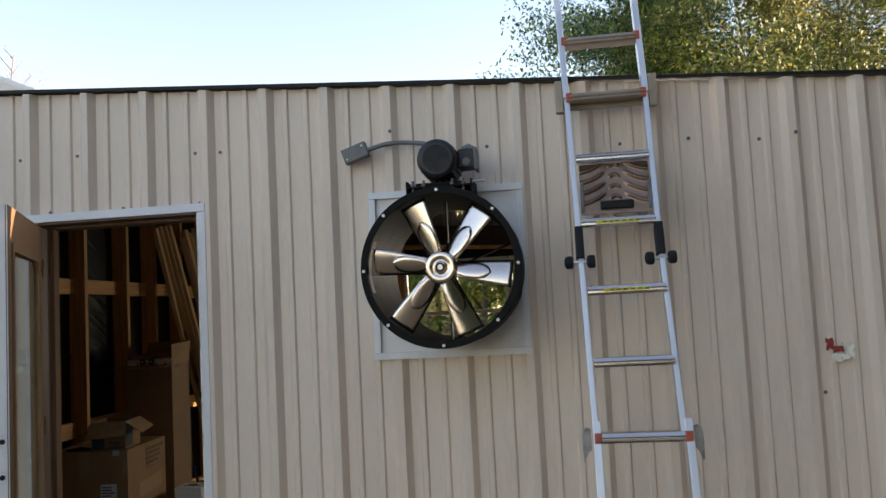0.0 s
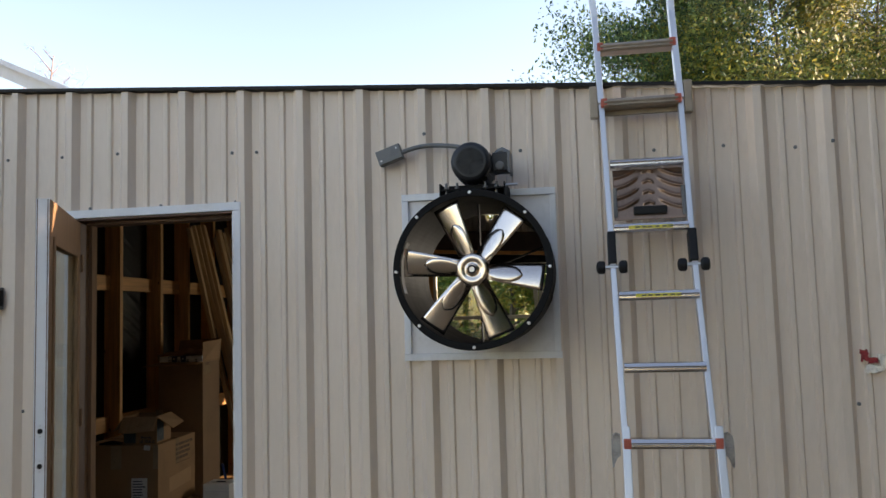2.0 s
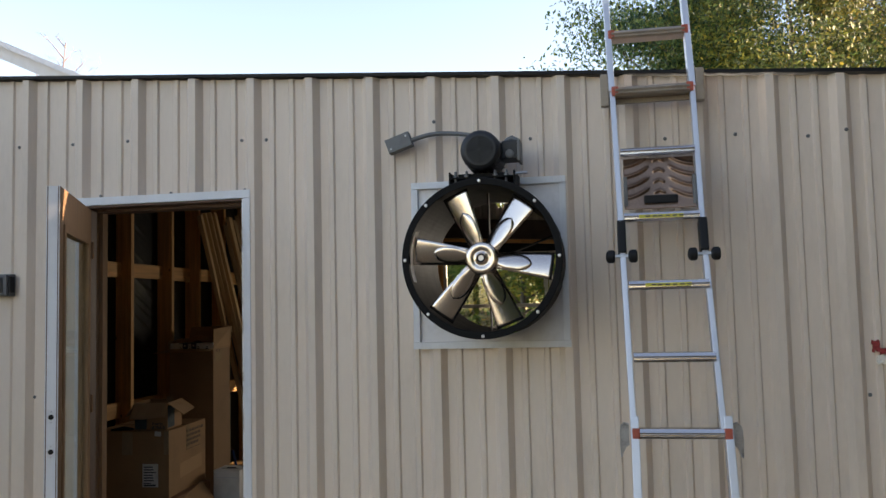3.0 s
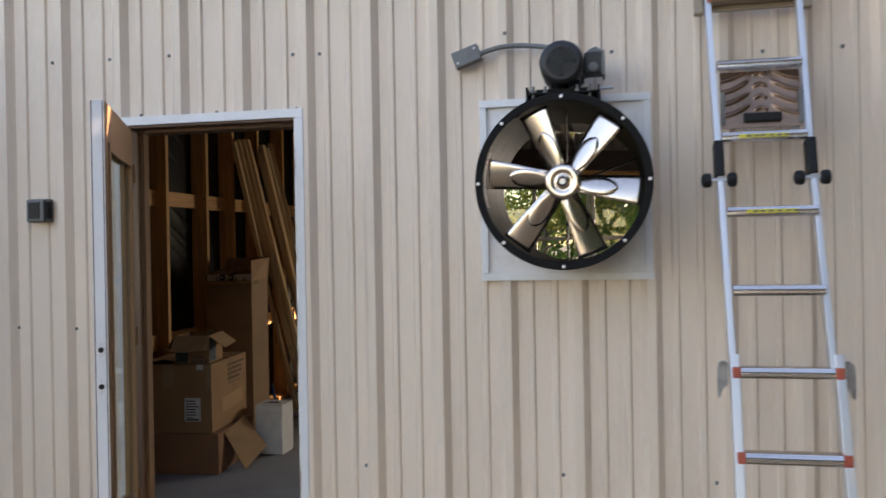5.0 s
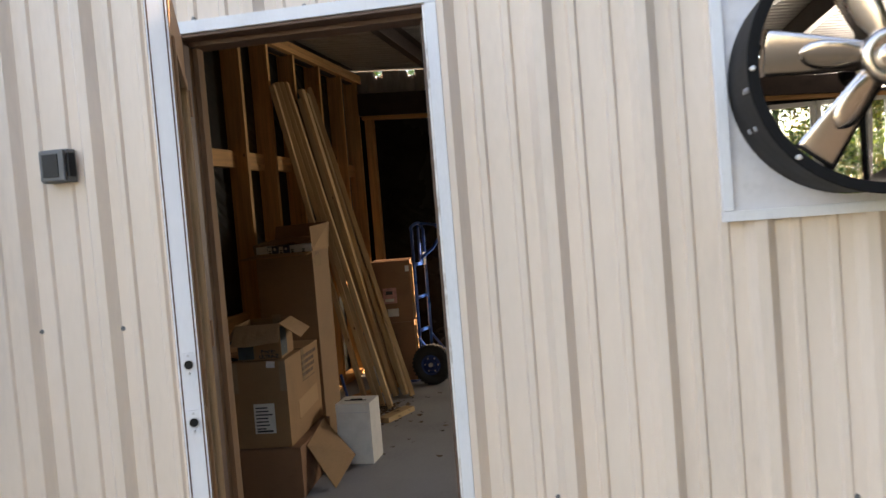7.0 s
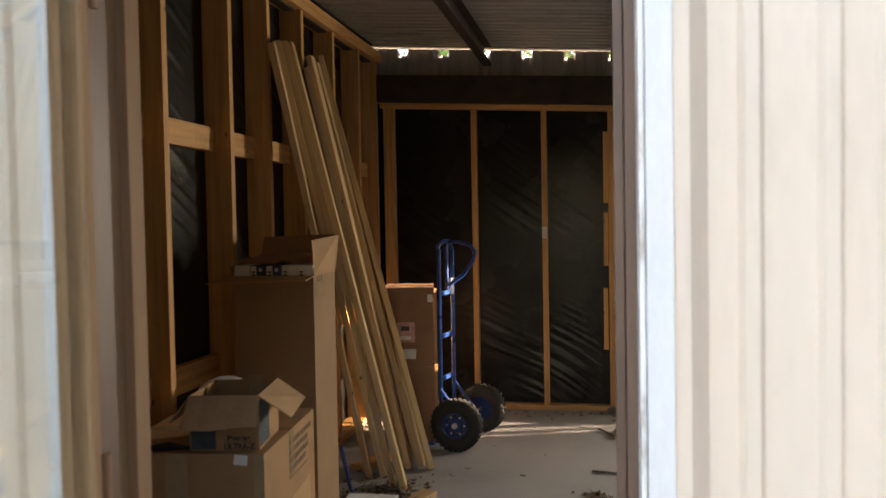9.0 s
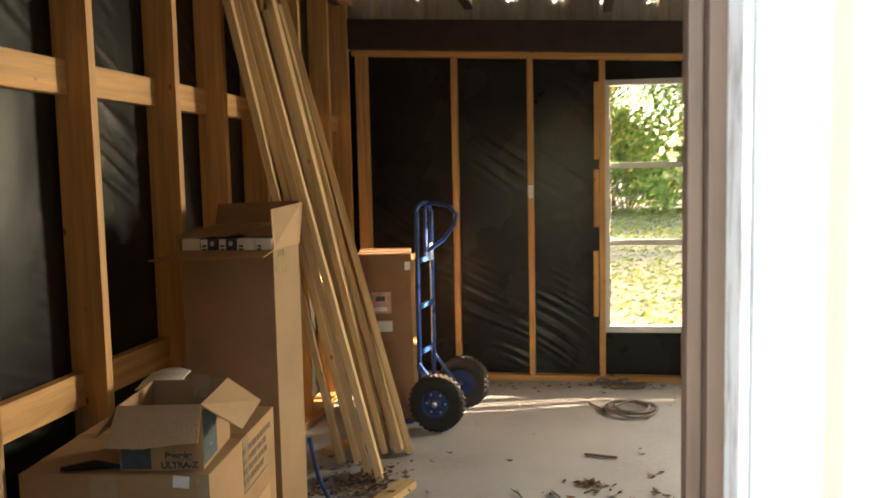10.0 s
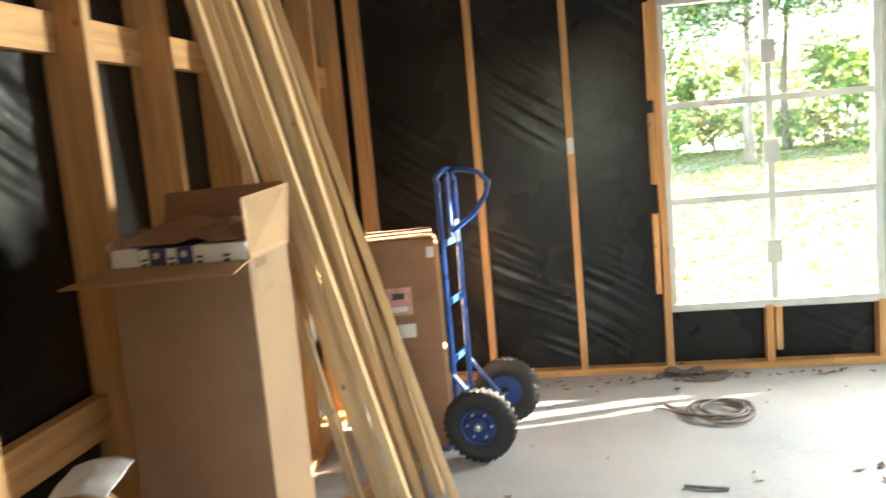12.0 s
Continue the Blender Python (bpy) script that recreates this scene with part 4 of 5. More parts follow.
for x0, x1 in ((0.285, 0.322), (0.710, 0.748)):
    part("stand_off", boxm(x0, x1, LY(2.5) - 0.02, LY(2.5) + 0.03, 2.415, 2.565, 0.006), "alu_dull", ladder, m=li)
part("cross_bar", boxm(0.318, 0.712, LY(2.47) + 0.03, LY(2.47) + 0.052, 2.43, 2.475, 0.004), "alu_dull", ladder, m=li)
for x in (0.368, 0.738):
    part("foot", boxm(x - 0.024, x + 0.024, LY(GROUND) - 0.045, LY(GROUND) + 0.05, GROUND, GROUND + 0.035, 0.006), "black_plain", ladder, m=li)
# folded work plate between two rungs
bm = bmesh.new()


def plate_pt(u, v):
    """Ribs pressed into the plate: arcs that sweep down to both sides, small peaks between."""
    x, z = 0.372 + 0.304 * u, 1.915 + 0.235 * v
    a, d = abs(u - 0.5), 0.0
    for c in range(4):
        if a > 0.13:
            q = v - (0.22 + 0.21 * c) - 0.20 * max(0.0, 1 - (a - 0.13) / 0.37) ** 1.8
            d = max(d, math.exp(-(q / 0.026) ** 2) * min(1.0, (a - 0.13) * 14))
        elif a < 0.075:
            q = v - (0.31 + 0.21 * c) - 0.045 * (1 - a / 0.075)
            d = max(d, 0.8 * math.exp(-(q / 0.022) ** 2))
    return Vector((x, LY(z) + 0.012 - 0.012 * d, z))


sheet(bm, plate_pt, 60, 60)
ex = bmesh.ops.extrude_face_region(bm, geom=bm.faces[:])
bmesh.ops.translate(bm, vec=(0, 0.006, 0), verts=[v for v in ex["geom"] if isinstance(v, bmesh.types.BMVert)])
wp = part("work_plate", bm, "work_plate", ladder, "embossed dull metal work plate", m=li, smooth=True)
part("hand_slot", boxm(0.455, 0.60, LY(1.955) - 0.006, LY(1.955) + 0.010, 1.938, 1.975, 0.008), "black_plain", wp)
for x in (0.378, 0.672):
    part("plate_hook", boxm(x - 0.008, x + 0.008, LY(2.0) - 0.012, LY(2.0) + 0.012, 1.93, 2.06, 0.003), "grey_box", wp)

# ---- small fittings on the front wall ----
ob = thing("outdoor_socket", "grey weatherproof electrical socket cover on ribbed wall", "socket", (-2.912, FY, 1.68))
oi_ = at(2.912, -FY, -1.68)
part("box", boxm(-2.968, -2.862, FY - 0.052, FY - 0.002, 1.622, 1.740, 0.004), "grey_box", ob, m=oi_)
part("flap", boxm(-2.962, -2.866, FY - 0.072, FY - 0.053, 1.626, 1.736, 0.006), "grey_box", ob, m=oi_)
part("flap_window", boxm(-2.948, -2.886, FY - 0.076, FY - 0.0715, 1.640, 1.722, 0.002), "motor", ob, m=oi_)
part("flap_hinge", boxm(-2.862, -2.852, FY - 0.06, FY - 0.02, 1.64, 1.725, 0.003), "black_plain", ob, m=oi_)
bm = bmesh.new()
wp_ = [Vector((-3.266, FY - 0.012, 2.512)), Vector((-3.36, FY - 0.05, 2.51)), Vector((-3.46, FY - 0.06, 2.45)), Vector((-3.54, FY - 0.05, 2.33)), Vector((-3.575, FY - 0.045, 2.17)), Vector((-3.56, FY - 0.04, 1.95)), Vector((-3.58, FY - 0.04, 1.7))]
tube(bm, [wp_[i].lerp(wp_[i + 1], s / 4) for i in range(6) for s in range(4)] + [wp_[-1]], 0.005, 8)
tagged(part("cable", bm, "grey_box", smooth=True), "thin grey cable hanging out of the wall", "cable")
bm = bmesh.new()
random.seed(5)


def crumple(cx, cz, w, h, seed, y=FY - 0.022):
    def f(u, v):
        p = Vector((u * 3.1 + seed, v * 3.1, seed))
        r = 0.5 + 0.35 * noise.noise(p)
        return Vector((cx + (u - 0.5) * w * (1 + 0.5 * noise.noise(p * 1.7)), y - 0.012 * r, cz + (v - 0.5) * h * (1 + 0.6 * noise.noise(p * 1.3 + Vector((5, 5, 5))))))
    return f


rag = thing("rag", "small torn red and white cloth scrap stuck on the wall", "rag", (1.5, FY, 1.26))
ri = at(-1.5, -FY, -1.26)
for mt, cx, cz, w, h, sd in (("rag_red", 1.440, 1.292, 0.028, 0.045, 1), ("rag_red", 1.475, 1.268, 0.045, 0.022, 2), ("rag_white", 1.465, 1.230, 0.048, 0.038, 3), ("rag_white", 1.520, 1.260, 0.044, 0.058, 4), ("rag_white", 1.497, 1.232, 0.035, 0.026, 6)):
    bm = bmesh.new()
    sheet(bm, crumple(cx, cz, w, h, sd), 10, 10)
    ex = bmesh.ops.extrude_face_region(bm, geom=bm.faces[:])
    bmesh.ops.translate(bm, vec=(0, 0.018, 0), verts=[v for v in ex["geom"] if isinstance(v, bmesh.types.BMVert)])
    part("scrap", bm, mt, rag, m=ri)


# ---- inside: boxes ----
def carton(ob, x0, x1, y0, y1, z0, z1, material="card", t=0.005, m=None, open_top=False):
    """Four walls, a base and, if closed, two top flaps with the seam between them."""
    m = m or Matrix.Identity(4)
    for q in ((x0, x1, y0, y0 + t), (x0, x1, y1 - t, y1), (x0, x0 + t, y0 + t, y1 - t), (x1 - t, x1, y0 + t, y1 - t)):
        part("side", boxm(q[0], q[1], q[2], q[3], z0, z1, 0.0015), material, ob, m=m)
    part("base", boxm(x0 + t, x1 - t, y0 + t, y1 - t, z0, z0 + t), material, ob, m=m)
    if not open_top:
        ym = (y0 + y1) / 2
        part("flap", boxm(x0, x1, y0, ym - 0.002, z1 + 0.0005, z1 + 0.0045, 0.001), material, ob, m=m)
        part("flap", boxm(x0, x1, ym + 0.002, y1, z1 + 0.0005, z1 + 0.0045, 0.001), material, ob, m=m)


def bars(ob, m, x0, z0, w, rows, h, y, material="print_brown", gap=1.7, slope=0.0):
    """Lines of unreadable print as short bars."""
    for r in range(rows):
        x = x0
        while x < x0 + w * random.uniform(0.75, 1.0):
            l = random.uniform(0.02, 0.05)
            part("print", boxm(x, min(x + l, x0 + w), y - 0.0006, y, z0 - r * h * gap, z0 - r * h * gap + h), material, ob, m=m)
            x += l + 0.008


random.seed(11)
# stack of two long cartons, turned a little
bm_m = at(-2.665, 5.575, 0) @ Matrix.Rotation(math.radians(5.5), 4, "Z")
low = thing("carton", "large plain brown cardboard carton on the floor with a loose flap", "box", (-2.665, 5.575, 0), "stacked cartons")
low.matrix_basis = bm_m
carton(low, -0.50, 0.045, -0.01, 0.64, 0.003, 0.262, "card_dark")
bm = bmesh.new()
slab(bm, [(0.05, 0.10, 0.245), (0.055, 0.45, 0.30), (0.235, 0.40, 0.10), (0.18, 0.12, 0.006)], 0.005)
part("loose_flap", bm, "card", low)
big = thing("carton", "large taped brown cardboard carton stacked on another carton", "box", (-2.665, 5.575, 0.268), "stacked cartons")
big.matrix_basis = bm_m
carton(big, -0.53, 0.0, 0.0, 0.665, 0.270, 0.715)
for x0, x1 in ((-0.33, -0.255), (-0.035, 0.0)):
    part("tape", boxm(x0, x1, -0.0012, -0.0002, 0.56, 0.716), "tape", big)
part("tape", boxm(-0.53, 0.0, 0.31, 0.355, 0.7198, 0.7206), "tape", big)
part("tape", boxm(0.0002, 0.0014, 0.30, 0.36, 0.55, 0.718), "tape", big)
part("shipping_label", boxm(-0.185, -0.075, -0.0018, -0.0004, 0.345, 0.50), "paper", big, "white shipping label")
for r in range(7):
    part("print", boxm(-0.175, -0.175 + random.uniform(0.04, 0.09), -0.0026, -0.0018, 0.475 - r * 0.018, 0.482 - r * 0.018), "print_dark", big)
part("print", boxm(-0.175, -0.09, -0.0026, -0.0018, 0.352, 0.362), "print_dark", big)
part("scrap_label", boxm(-0.155, -0.110, -0.0022, -0.0008, 0.675, 0.708, m=Matrix.Rotation(0.08, 4, "Y")), "paper", big, "torn white sticker")
for r in range(4):
    y = 0.30
    while y < 0.58 - 0.02 * r:
        l = random.uniform(0.02, 0.055)
        part("print", boxm(0.0006, 0.0014, y, y + l, 0.665 - 0.032 * r, 0.684 - 0.032 * r), "print_brown", big)
        y += l + 0.010
part("print_line", boxm(0.0006, 0.0014, 0.30, 0.56, 0.545, 0.549), "print_brown", big)
part("paper_band", boxm(0.0008, 0.002, 0.20, 0.60, 0.36, 0.46, m=Matrix.Rotation(0.04, 4, "X")), "card_in", big)
# foam or paper between the flaps
bm = bmesh.new()
tube(bm, [(-0.42, 0.02, 0.727), (-0.33, 0.035, 0.735), (-0.25, 0.04, 0.728)], [0.006, 0.014, 0.004], 8)
tagged(part("glove_scrap", bm, "black_plain", m=bm_m), "small dark scrap lying on the carton", "scrap")

# small open carton on top
pan = thing("open_carton", "small open cardboard box with a teal printed panel and splayed flaps", "box", (-2.68, 5.60, 0.722))
pm = at(-2.690, 5.602, 0.7225) @ Matrix.Rotation(math.radians(9), 4, "Z")
pan.matrix_basis = pm
PW, PD, PH = 0.228, 0.285, 0.182
carton(pan, -PW, 0, 0, PD, 0, PH, "card", 0.004, open_top=True)
bm = bmesh.new()
sheet(bm, lambda u, v: Vector((-PW * (1 - u) + (0.002 * u - 0.016 * (1 - u)) * v, -0.058 * v - 0.009 * noise.noise(Vector((u * 11 + 2 * v, v * 2.0, 3))) * v, PH - (0.096 + 0.006 * math.sin(u * 5)) * v)), 28, 8)
ex = bmesh.ops.extrude_face_region(bm, geom=bm.faces[:])
bmesh.ops.translate(bm, vec=(0, 0.003, -0.001), verts=[v for v in ex["geom"] if isinstance(v, bmesh.types.BMVert)])
part("flap", bm, "card_in", pan)
for quad in (((0, 0, PH), (0, PD, PH + 0.004), (0.105, PD - 0.03, PH - 0.060), (0.098, 0.04, PH - 0.082)),
             ((-PW, PD, PH), (-PW, 0, PH), (-PW - 0.075, 0.015, PH - 0.092), (-PW - 0.07, PD - 0.02, PH - 0.09)),
             ((0, PD, PH), (-PW, PD, PH), (-PW, PD + 0.075, PH - 0.06), (0.0, PD + 0.08, PH - 0.055))):
    bm = bmesh.new()
    slab(bm, quad, 0.004)
    part("flap", bm, "card_in", pan)
part("printed_panel", boxm(-PW + 0.004, -PW + 0.085, -0.0012, -0.0002, 0.006, 0.075), "print_teal", pan, "teal printed panel")
part("printed_panel", boxm(0.0002, 0.0012, 0.004, 0.135, 0.012, PH - 0.02), "print_teal", pan, "teal printed panel")
bm = bmesh.new()
lathe(bm, [(0.024, 0.0012), (0.028, 0.0012), (0.028, 0.0018), (0.024, 0.0018)], 24, "x", (0, 0.075, 0.075), closed=True)
part("printed_ring", bm, "grey_box", pan)
fm = lambda x, z: at(x, -0.0014, z) @ Matrix.Rotation(math.radians(90), 4, "X")
text("Pancake", 0.023, "print_dark", fm(-0.068, 0.042), pan)
text("ULTRA-Z", 0.025, "print_dark", fm(-0.066, 0.0145), pan)
part("print_line", boxm(-0.105, -0.028, -0.0012, -0.0003, 0.0285, 0.030), "print_dark", pan)
bm = bmesh.new()
sheet(bm, lambda u, v: Vector((-0.10 + 0.05 * u + 0.01 * noise.noise(Vector((u * 3, v * 4, 0))), PD - 0.02 - 0.01 * u, PH - 0.05 + 0.07 * v)), 6, 8)
part("plastic_wrap", bm, "tape", pan)

# white paper carton lid behind the stack
bm = bmesh.new()
sheet(bm, lambda u, v: Vector((-3.22 + 0.15 * u, 6.20 + 0.13 * v, 0.778 + 0.02 * math.sin(u * 2.6) + 0.03 * v + 0.006 * noise.noise(Vector((u * 3, v * 3, 2))))), 14, 10)
ex = bmesh.ops.extrude_face_region(bm, geom=bm.faces[:])
bmesh.ops.translate(bm, vec=(0, 0, -0.004), verts=[v for v in ex["geom"] if isinstance(v, bmesh.types.BMVert)])
tagged(part("paper_sheet", bm, "paper"), "crumpled white paper sheet beside the stacked cartons", "paper")
bm = bmesh.new()
tube(bm, [(-3.18, 6.26, 0.05), (-3.18, 6.26, 0.70), (-3.15, 6.27, 0.775)], [0.10, 0.11, 0.04], 4)
tagged(part("paper_sack", bm, "card"), "brown paper sack standing between cartons and wall", "sack")

# tall carton with the row of small boxes
tall = thing("tall_carton", "tall open brown cardboard carton holding small white and navy boxes", "box", (-3.05, 6.78, 0))
TX0, TX1, TY0, TY1, TZ = -3.235, -2.853, 6.63, 6.935, 1.225
ti = at(3.05, -6.78, 0)
carton(tall, TX0, TX1, TY0, TY1, 0.003, TZ, "card_tall", 0.005, ti, open_top=True)
for quad, mt in ((((TX0, TY0, TZ), (TX1, TY0, TZ), (TX1 + 0.01, TY0 - 0.13, TZ - 0.012), (TX0 - 0.07, TY0 - 0.13, TZ - 0.025)), "card"),
                 (((TX1, TY1, TZ), (TX0, TY1, TZ), (TX0 + 0.02, TY1 + 0.02, TZ + 0.17), (TX1, TY1 + 0.02, TZ + 0.18)), "card_dark"),
                 (((TX1, TY0, TZ), (TX1, TY1, TZ), (TX1 + 0.03, TY1 - 0.03, TZ + 0.175), (TX1 - 0.03, TY0 + 0.06, TZ + 0.155)), "card_in"),
                 (((TX0, TY1, TZ), (TX0, TY0, TZ), (TX0 - 0.03, TY0 + 0.04, TZ + 0.06), (TX0 - 0.03, TY1 - 0.03, TZ + 0.08)), "card")):
    bm = bmesh.new()
    slab(bm, quad, 0.005)
    part("flap", bm, mt, tall, m=ti)
part("flap_hole", boxm(-0.026, 0.026, -0.003, 0.009, -0.013, 0.013, 0.005), "black_plain", tall, m=ti @ at(TX1 - 0.008, TY0 + 0.13, TZ + 0.12) @ Matrix.Rotation(math.radians(72), 4, "Z"))
part("tape", boxm(TX1 + 0.0002, TX1 + 0.0014, TY0 + 0.02, TY0 + 0.15, TZ - 0.10, TZ - 0.03), "tape", tall, m=ti)
for k, (zz, ww) in enumerate(((0.085, 0.020), (0.068, 0.030), (0.050, 0.012))):
    part("print", boxm(-ww / 2, ww / 2, -0.001, 0.0065, -0.004, 0.004), "print_brown", tall, m=ti @ at(TX1 - 0.004, TY0 + 0.15, TZ + zz) @ Matrix.Rotation(math.radians(72), 4, "Z"))
for k in range(3):
    part("print", boxm(TX1 + 0.0002, TX1 + 0.0012, TY0 + 0.05 + 0.028 * k, TY0 + 0.06 + 0.028 * k, TZ - 0.045 - 0.012 * (k % 2), TZ - 0.006), "print_brown", tall, m=ti)
part("inner_shelf", boxm(TX0 + 0.006, TX1 - 0.006, TY0 + 0.006, TY1 - 0.006, TZ - 0.03, TZ - 0.024), "card", tall, m=ti)
smalls = (("paper", 0.076), ("navy", 0.076), ("navy", 0.076), ("paper", 0.074), ("paper", 0.072))
x = TX0 + 0.004
for i, (c, w) in enumerate(smalls):
    s = thing("small_box", "small white paper box standing in a row" if c == "paper" else "small navy and white box standing in a row", "box", (x + w / 2, TY0 + 0.15, TZ - 0.023), "row of small boxes")
    si = at(-(x + w / 2), -(TY0 + 0.15), -(TZ - 0.023))
    part("body", boxm(x + 0.001, x + w - 0.001, TY0 + 0.004, TY0 + 0.285, TZ - 0.023, TZ + 0.046, 0.002), c, s, m=si)
    if c == "navy":
        part("label", boxm(x + 0.004, x + w * 0.42, TY0 + 0.0030, TY0 + 0.0038, TZ - 0.020, TZ + 0.043), "paper", s, m=si)
        bm = bmesh.new()
        lathe(bm, [(0.009, 0), (0.009, -0.0008), (0.001, -0.0008)], 16, "y", (x + w * 0.68, TY0 + 0.0036, TZ + 0.026))
        part("mark", bm, "galv", s, m=si)
    if i:
        for q in range(3):
            part("print", boxm(x + 0.010, x + 0.027, TY0 + 0.0020, TY0 + 0.0028, TZ - 0.013 + q * 0.013, TZ - 0.006 + q * 0.013), "print_dark", s, m=si)
    x += w
bm = bmesh.new()
sheet(bm, lambda u, v: Vector((TX0 + 0.02 + 0.34 * u, TY0 + 0.02 + 0.26 * v, TZ + 0.056 + 0.03 * max(0, noise.noise(Vector((u * 4, v * 3, 7)))) + 0.03 * v)), 20, 14)
ex = bmesh.ops.extrude_face_region(bm, geom=bm.faces[:])
bmesh.ops.translate(bm, vec=(0, 0, -0.004), verts=[v for v in ex["geom"] if isinstance(v, bmesh.types.BMVert)])
tagged(part("packing_paper", bm, "card_dark"), "torn brown packing paper lying over the small boxes", "paper")

# white carton with a black carrying handle
wb = thing("white_carton", "small white carton with a black printed handle on the floor", "box", (-2.51, 6.22, 0))
wi = at(2.51, -6.22, 0)
part("body", boxm(-2.612, -2.408, 6.13, 6.33, 0.002, 0.355, 0.004), "paper", wb, m=wi)
part("handle_mark", boxm(-2.58, -2.45, 6.20, 6.218, 0.3552, 0.3562), "print_dark", wb, m=wi)
part("handle_mark", boxm(-2.545, -2.475, 6.212, 6.225, 0.3566, 0.362, 0.002), "black_plain", wb, m=wi)
part("seam", boxm(-2.60, -2.42, 6.1290, 6.1298, 0.30, 0.303), "galv", wb, m=wi)

# ---- leaning boards ----
random.seed(3)
planks = [((-2.655, 7.46), (-3.235, 7.43, 2.43)), ((-2.735, 7.53), (-3.235, 7.34, 2.42)), ((-2.905, 7.665), (-3.235, 7.16, 2.38)), ((-2.835, 7.70), (-3.24, 7.25, 2.41)),
          ((-2.585, 7.85), (-3.235, 7.93, 2.45)), ((-2.650, 7.90), (-3.235, 7.85, 2.40)), ((-2.715, 7.86), (-3.235, 7.75, 2.42)), ((-2.790, 7.94), (-3.24, 7.68, 2.34)), ((-2.69, 7.99), (-3.245, 7.90, 2.30))]
for (bx, by), tp in planks:
    b = Vector((bx, by, 0.012))
    tpv = Vector(tp)
    a_ = random.uniform(0.05, 0.55)
    bm, m = beam(b, tpv, 0.036, 0.082, 0.005, (math.cos(a_), math.sin(a_), 0.0))
    tagged(part("board", bm, "plank", m=m), "long pale pine board leaning against the stud wall", "board", "leaning boards")
bm, m = beam((-2.60, 7.05, 0.021), (-2.497, 7.385, 0.021), 0.085, 0.036, 0.004, (1, 0, 0))
tagged(part("board_offcut", bm, "plank", m=m), "short pine offcut lying on the concrete floor", "board")
bm, m = beam((-3.02, 7.78, 0.02), (-2.78, 8.25, 0.03), 0.085, 0.036, 0.004, (1, 0, 0))
tagged(part("board_offcut", bm, "stud", m=m), "short board lying on the floor behind leaning boards", "board")
jack = thing("pry_bar", "blue painted steel bar with a forked foot, leaning on a carton", "tool", (-2.80, 7.05, 0))
bm = bmesh.new()
tube(bm, [(0.0, 0.05, 0.02), (-0.03, -0.02, 0.16), (-0.055, -0.06, 0.36)], 0.010, 10)
part("bar", bm, "blue_hub", jack)
part("foot", boxm(-0.03, 0.04, 0.02, 0.09, 0.002, 0.018, 0.005), "blue_hub", jack)

# ---- hand truck with two cartons ----
ux, uy = Vector((0.175, 0.985, 0)), Vector((-0.985, 0.175, 0))  # along the axle; towards the load
DO = Vector((-2.505, 8.285, 0.0))
dm = Matrix(((ux.x, uy.x, 0, DO.x), (ux.y, uy.y, 0, DO.y), (0, 0, 1, 0), (0, 0, 0, 1)))
truck = thing("hand_truck", "blue steel hand truck with pneumatic wheels, loaded with cartons", "hand truck")
truck.matrix_basis = dm
AX = 0.515
for s in (0.145, 0.395):
    bm = bmesh.new()
    tube(bm, [(s, 0.155, 0.03), (s, 0.155, 1.20), (s, 0.153, 1.27)], 0.0135, 12)
    part("upright", bm, "blue_paint", truck, smooth=True)
bm = bmesh.new()
arc = [(0.145, 0.153, 1.26)] + [(0.27 - 0.125 * math.cos(t), 0.17 - 0.02 * math.sin(t), 1.27 + 0.055 * math.sin(t)) for t in [math.pi * i / 10 for i in range(1, 10)]] + [(0.395, 0.153, 1.26)]
tube(bm, arc, 0.0135, 12)
part("top_hoop", bm, "blue_paint", truck, smooth=True)
bm = bmesh.new()
tube(bm, [(0.30, 0.16, 1.315), (0.30, 0.09, 1.318), (0.30, 0.0, 1.30), (0.30, -0.045, 1.25), (0.30, -0.03, 1.19), (0.30, 0.04, 1.10), (0.30, 0.14, 1.03), (0.30, 0.155, 0.99)], 0.0125, 12)
part("loop_handle", bm, "blue_paint", truck, smooth=True)
bm = bmesh.new()
tube(bm, [(0.29, 0.155, 1.31), (0.29, 0.155, 0.98)], 0.012, 10)
part("centre_bar", bm, "blue_paint", truck)
for z in (0.98, 0.70, 0.42, 0.22):
    bm = bmesh.new()
    box(bm, 0.145, 0.395, 0.148, 0.162, z - 0.014, z + 0.014, 0.003)
    part("cross_bar", bm, "blue_paint", truck)
part("paper_tag", boxm(0.285, 0.33, 0.140, 0.152, 0.98, 1.09, 0.004, m=Matrix.Rotation(0.05, 4, "Y")), "paper", truck, "crumpled paper tag")
part("toe_plate", boxm(0.07, 0.47, 0.18, 0.40, 0.006, 0.014, 0.002), "blue_paint", truck)
bm = bmesh.new()
tube(bm, [(-0.03, 0, 0.165), (AX + 0.03, 0, 0.165)], 0.010, 12)
part("axle", bm, "steel", truck)
for s in (0.13, 0.41):
    bm = bmesh.new()
    tube(bm, [(s, 0.155, 0.36), (s, 0.0, 0.165), (s, 0.155, 0.06)], 0.011, 10)
    part("axle_bracket", bm, "blue_paint", truck)
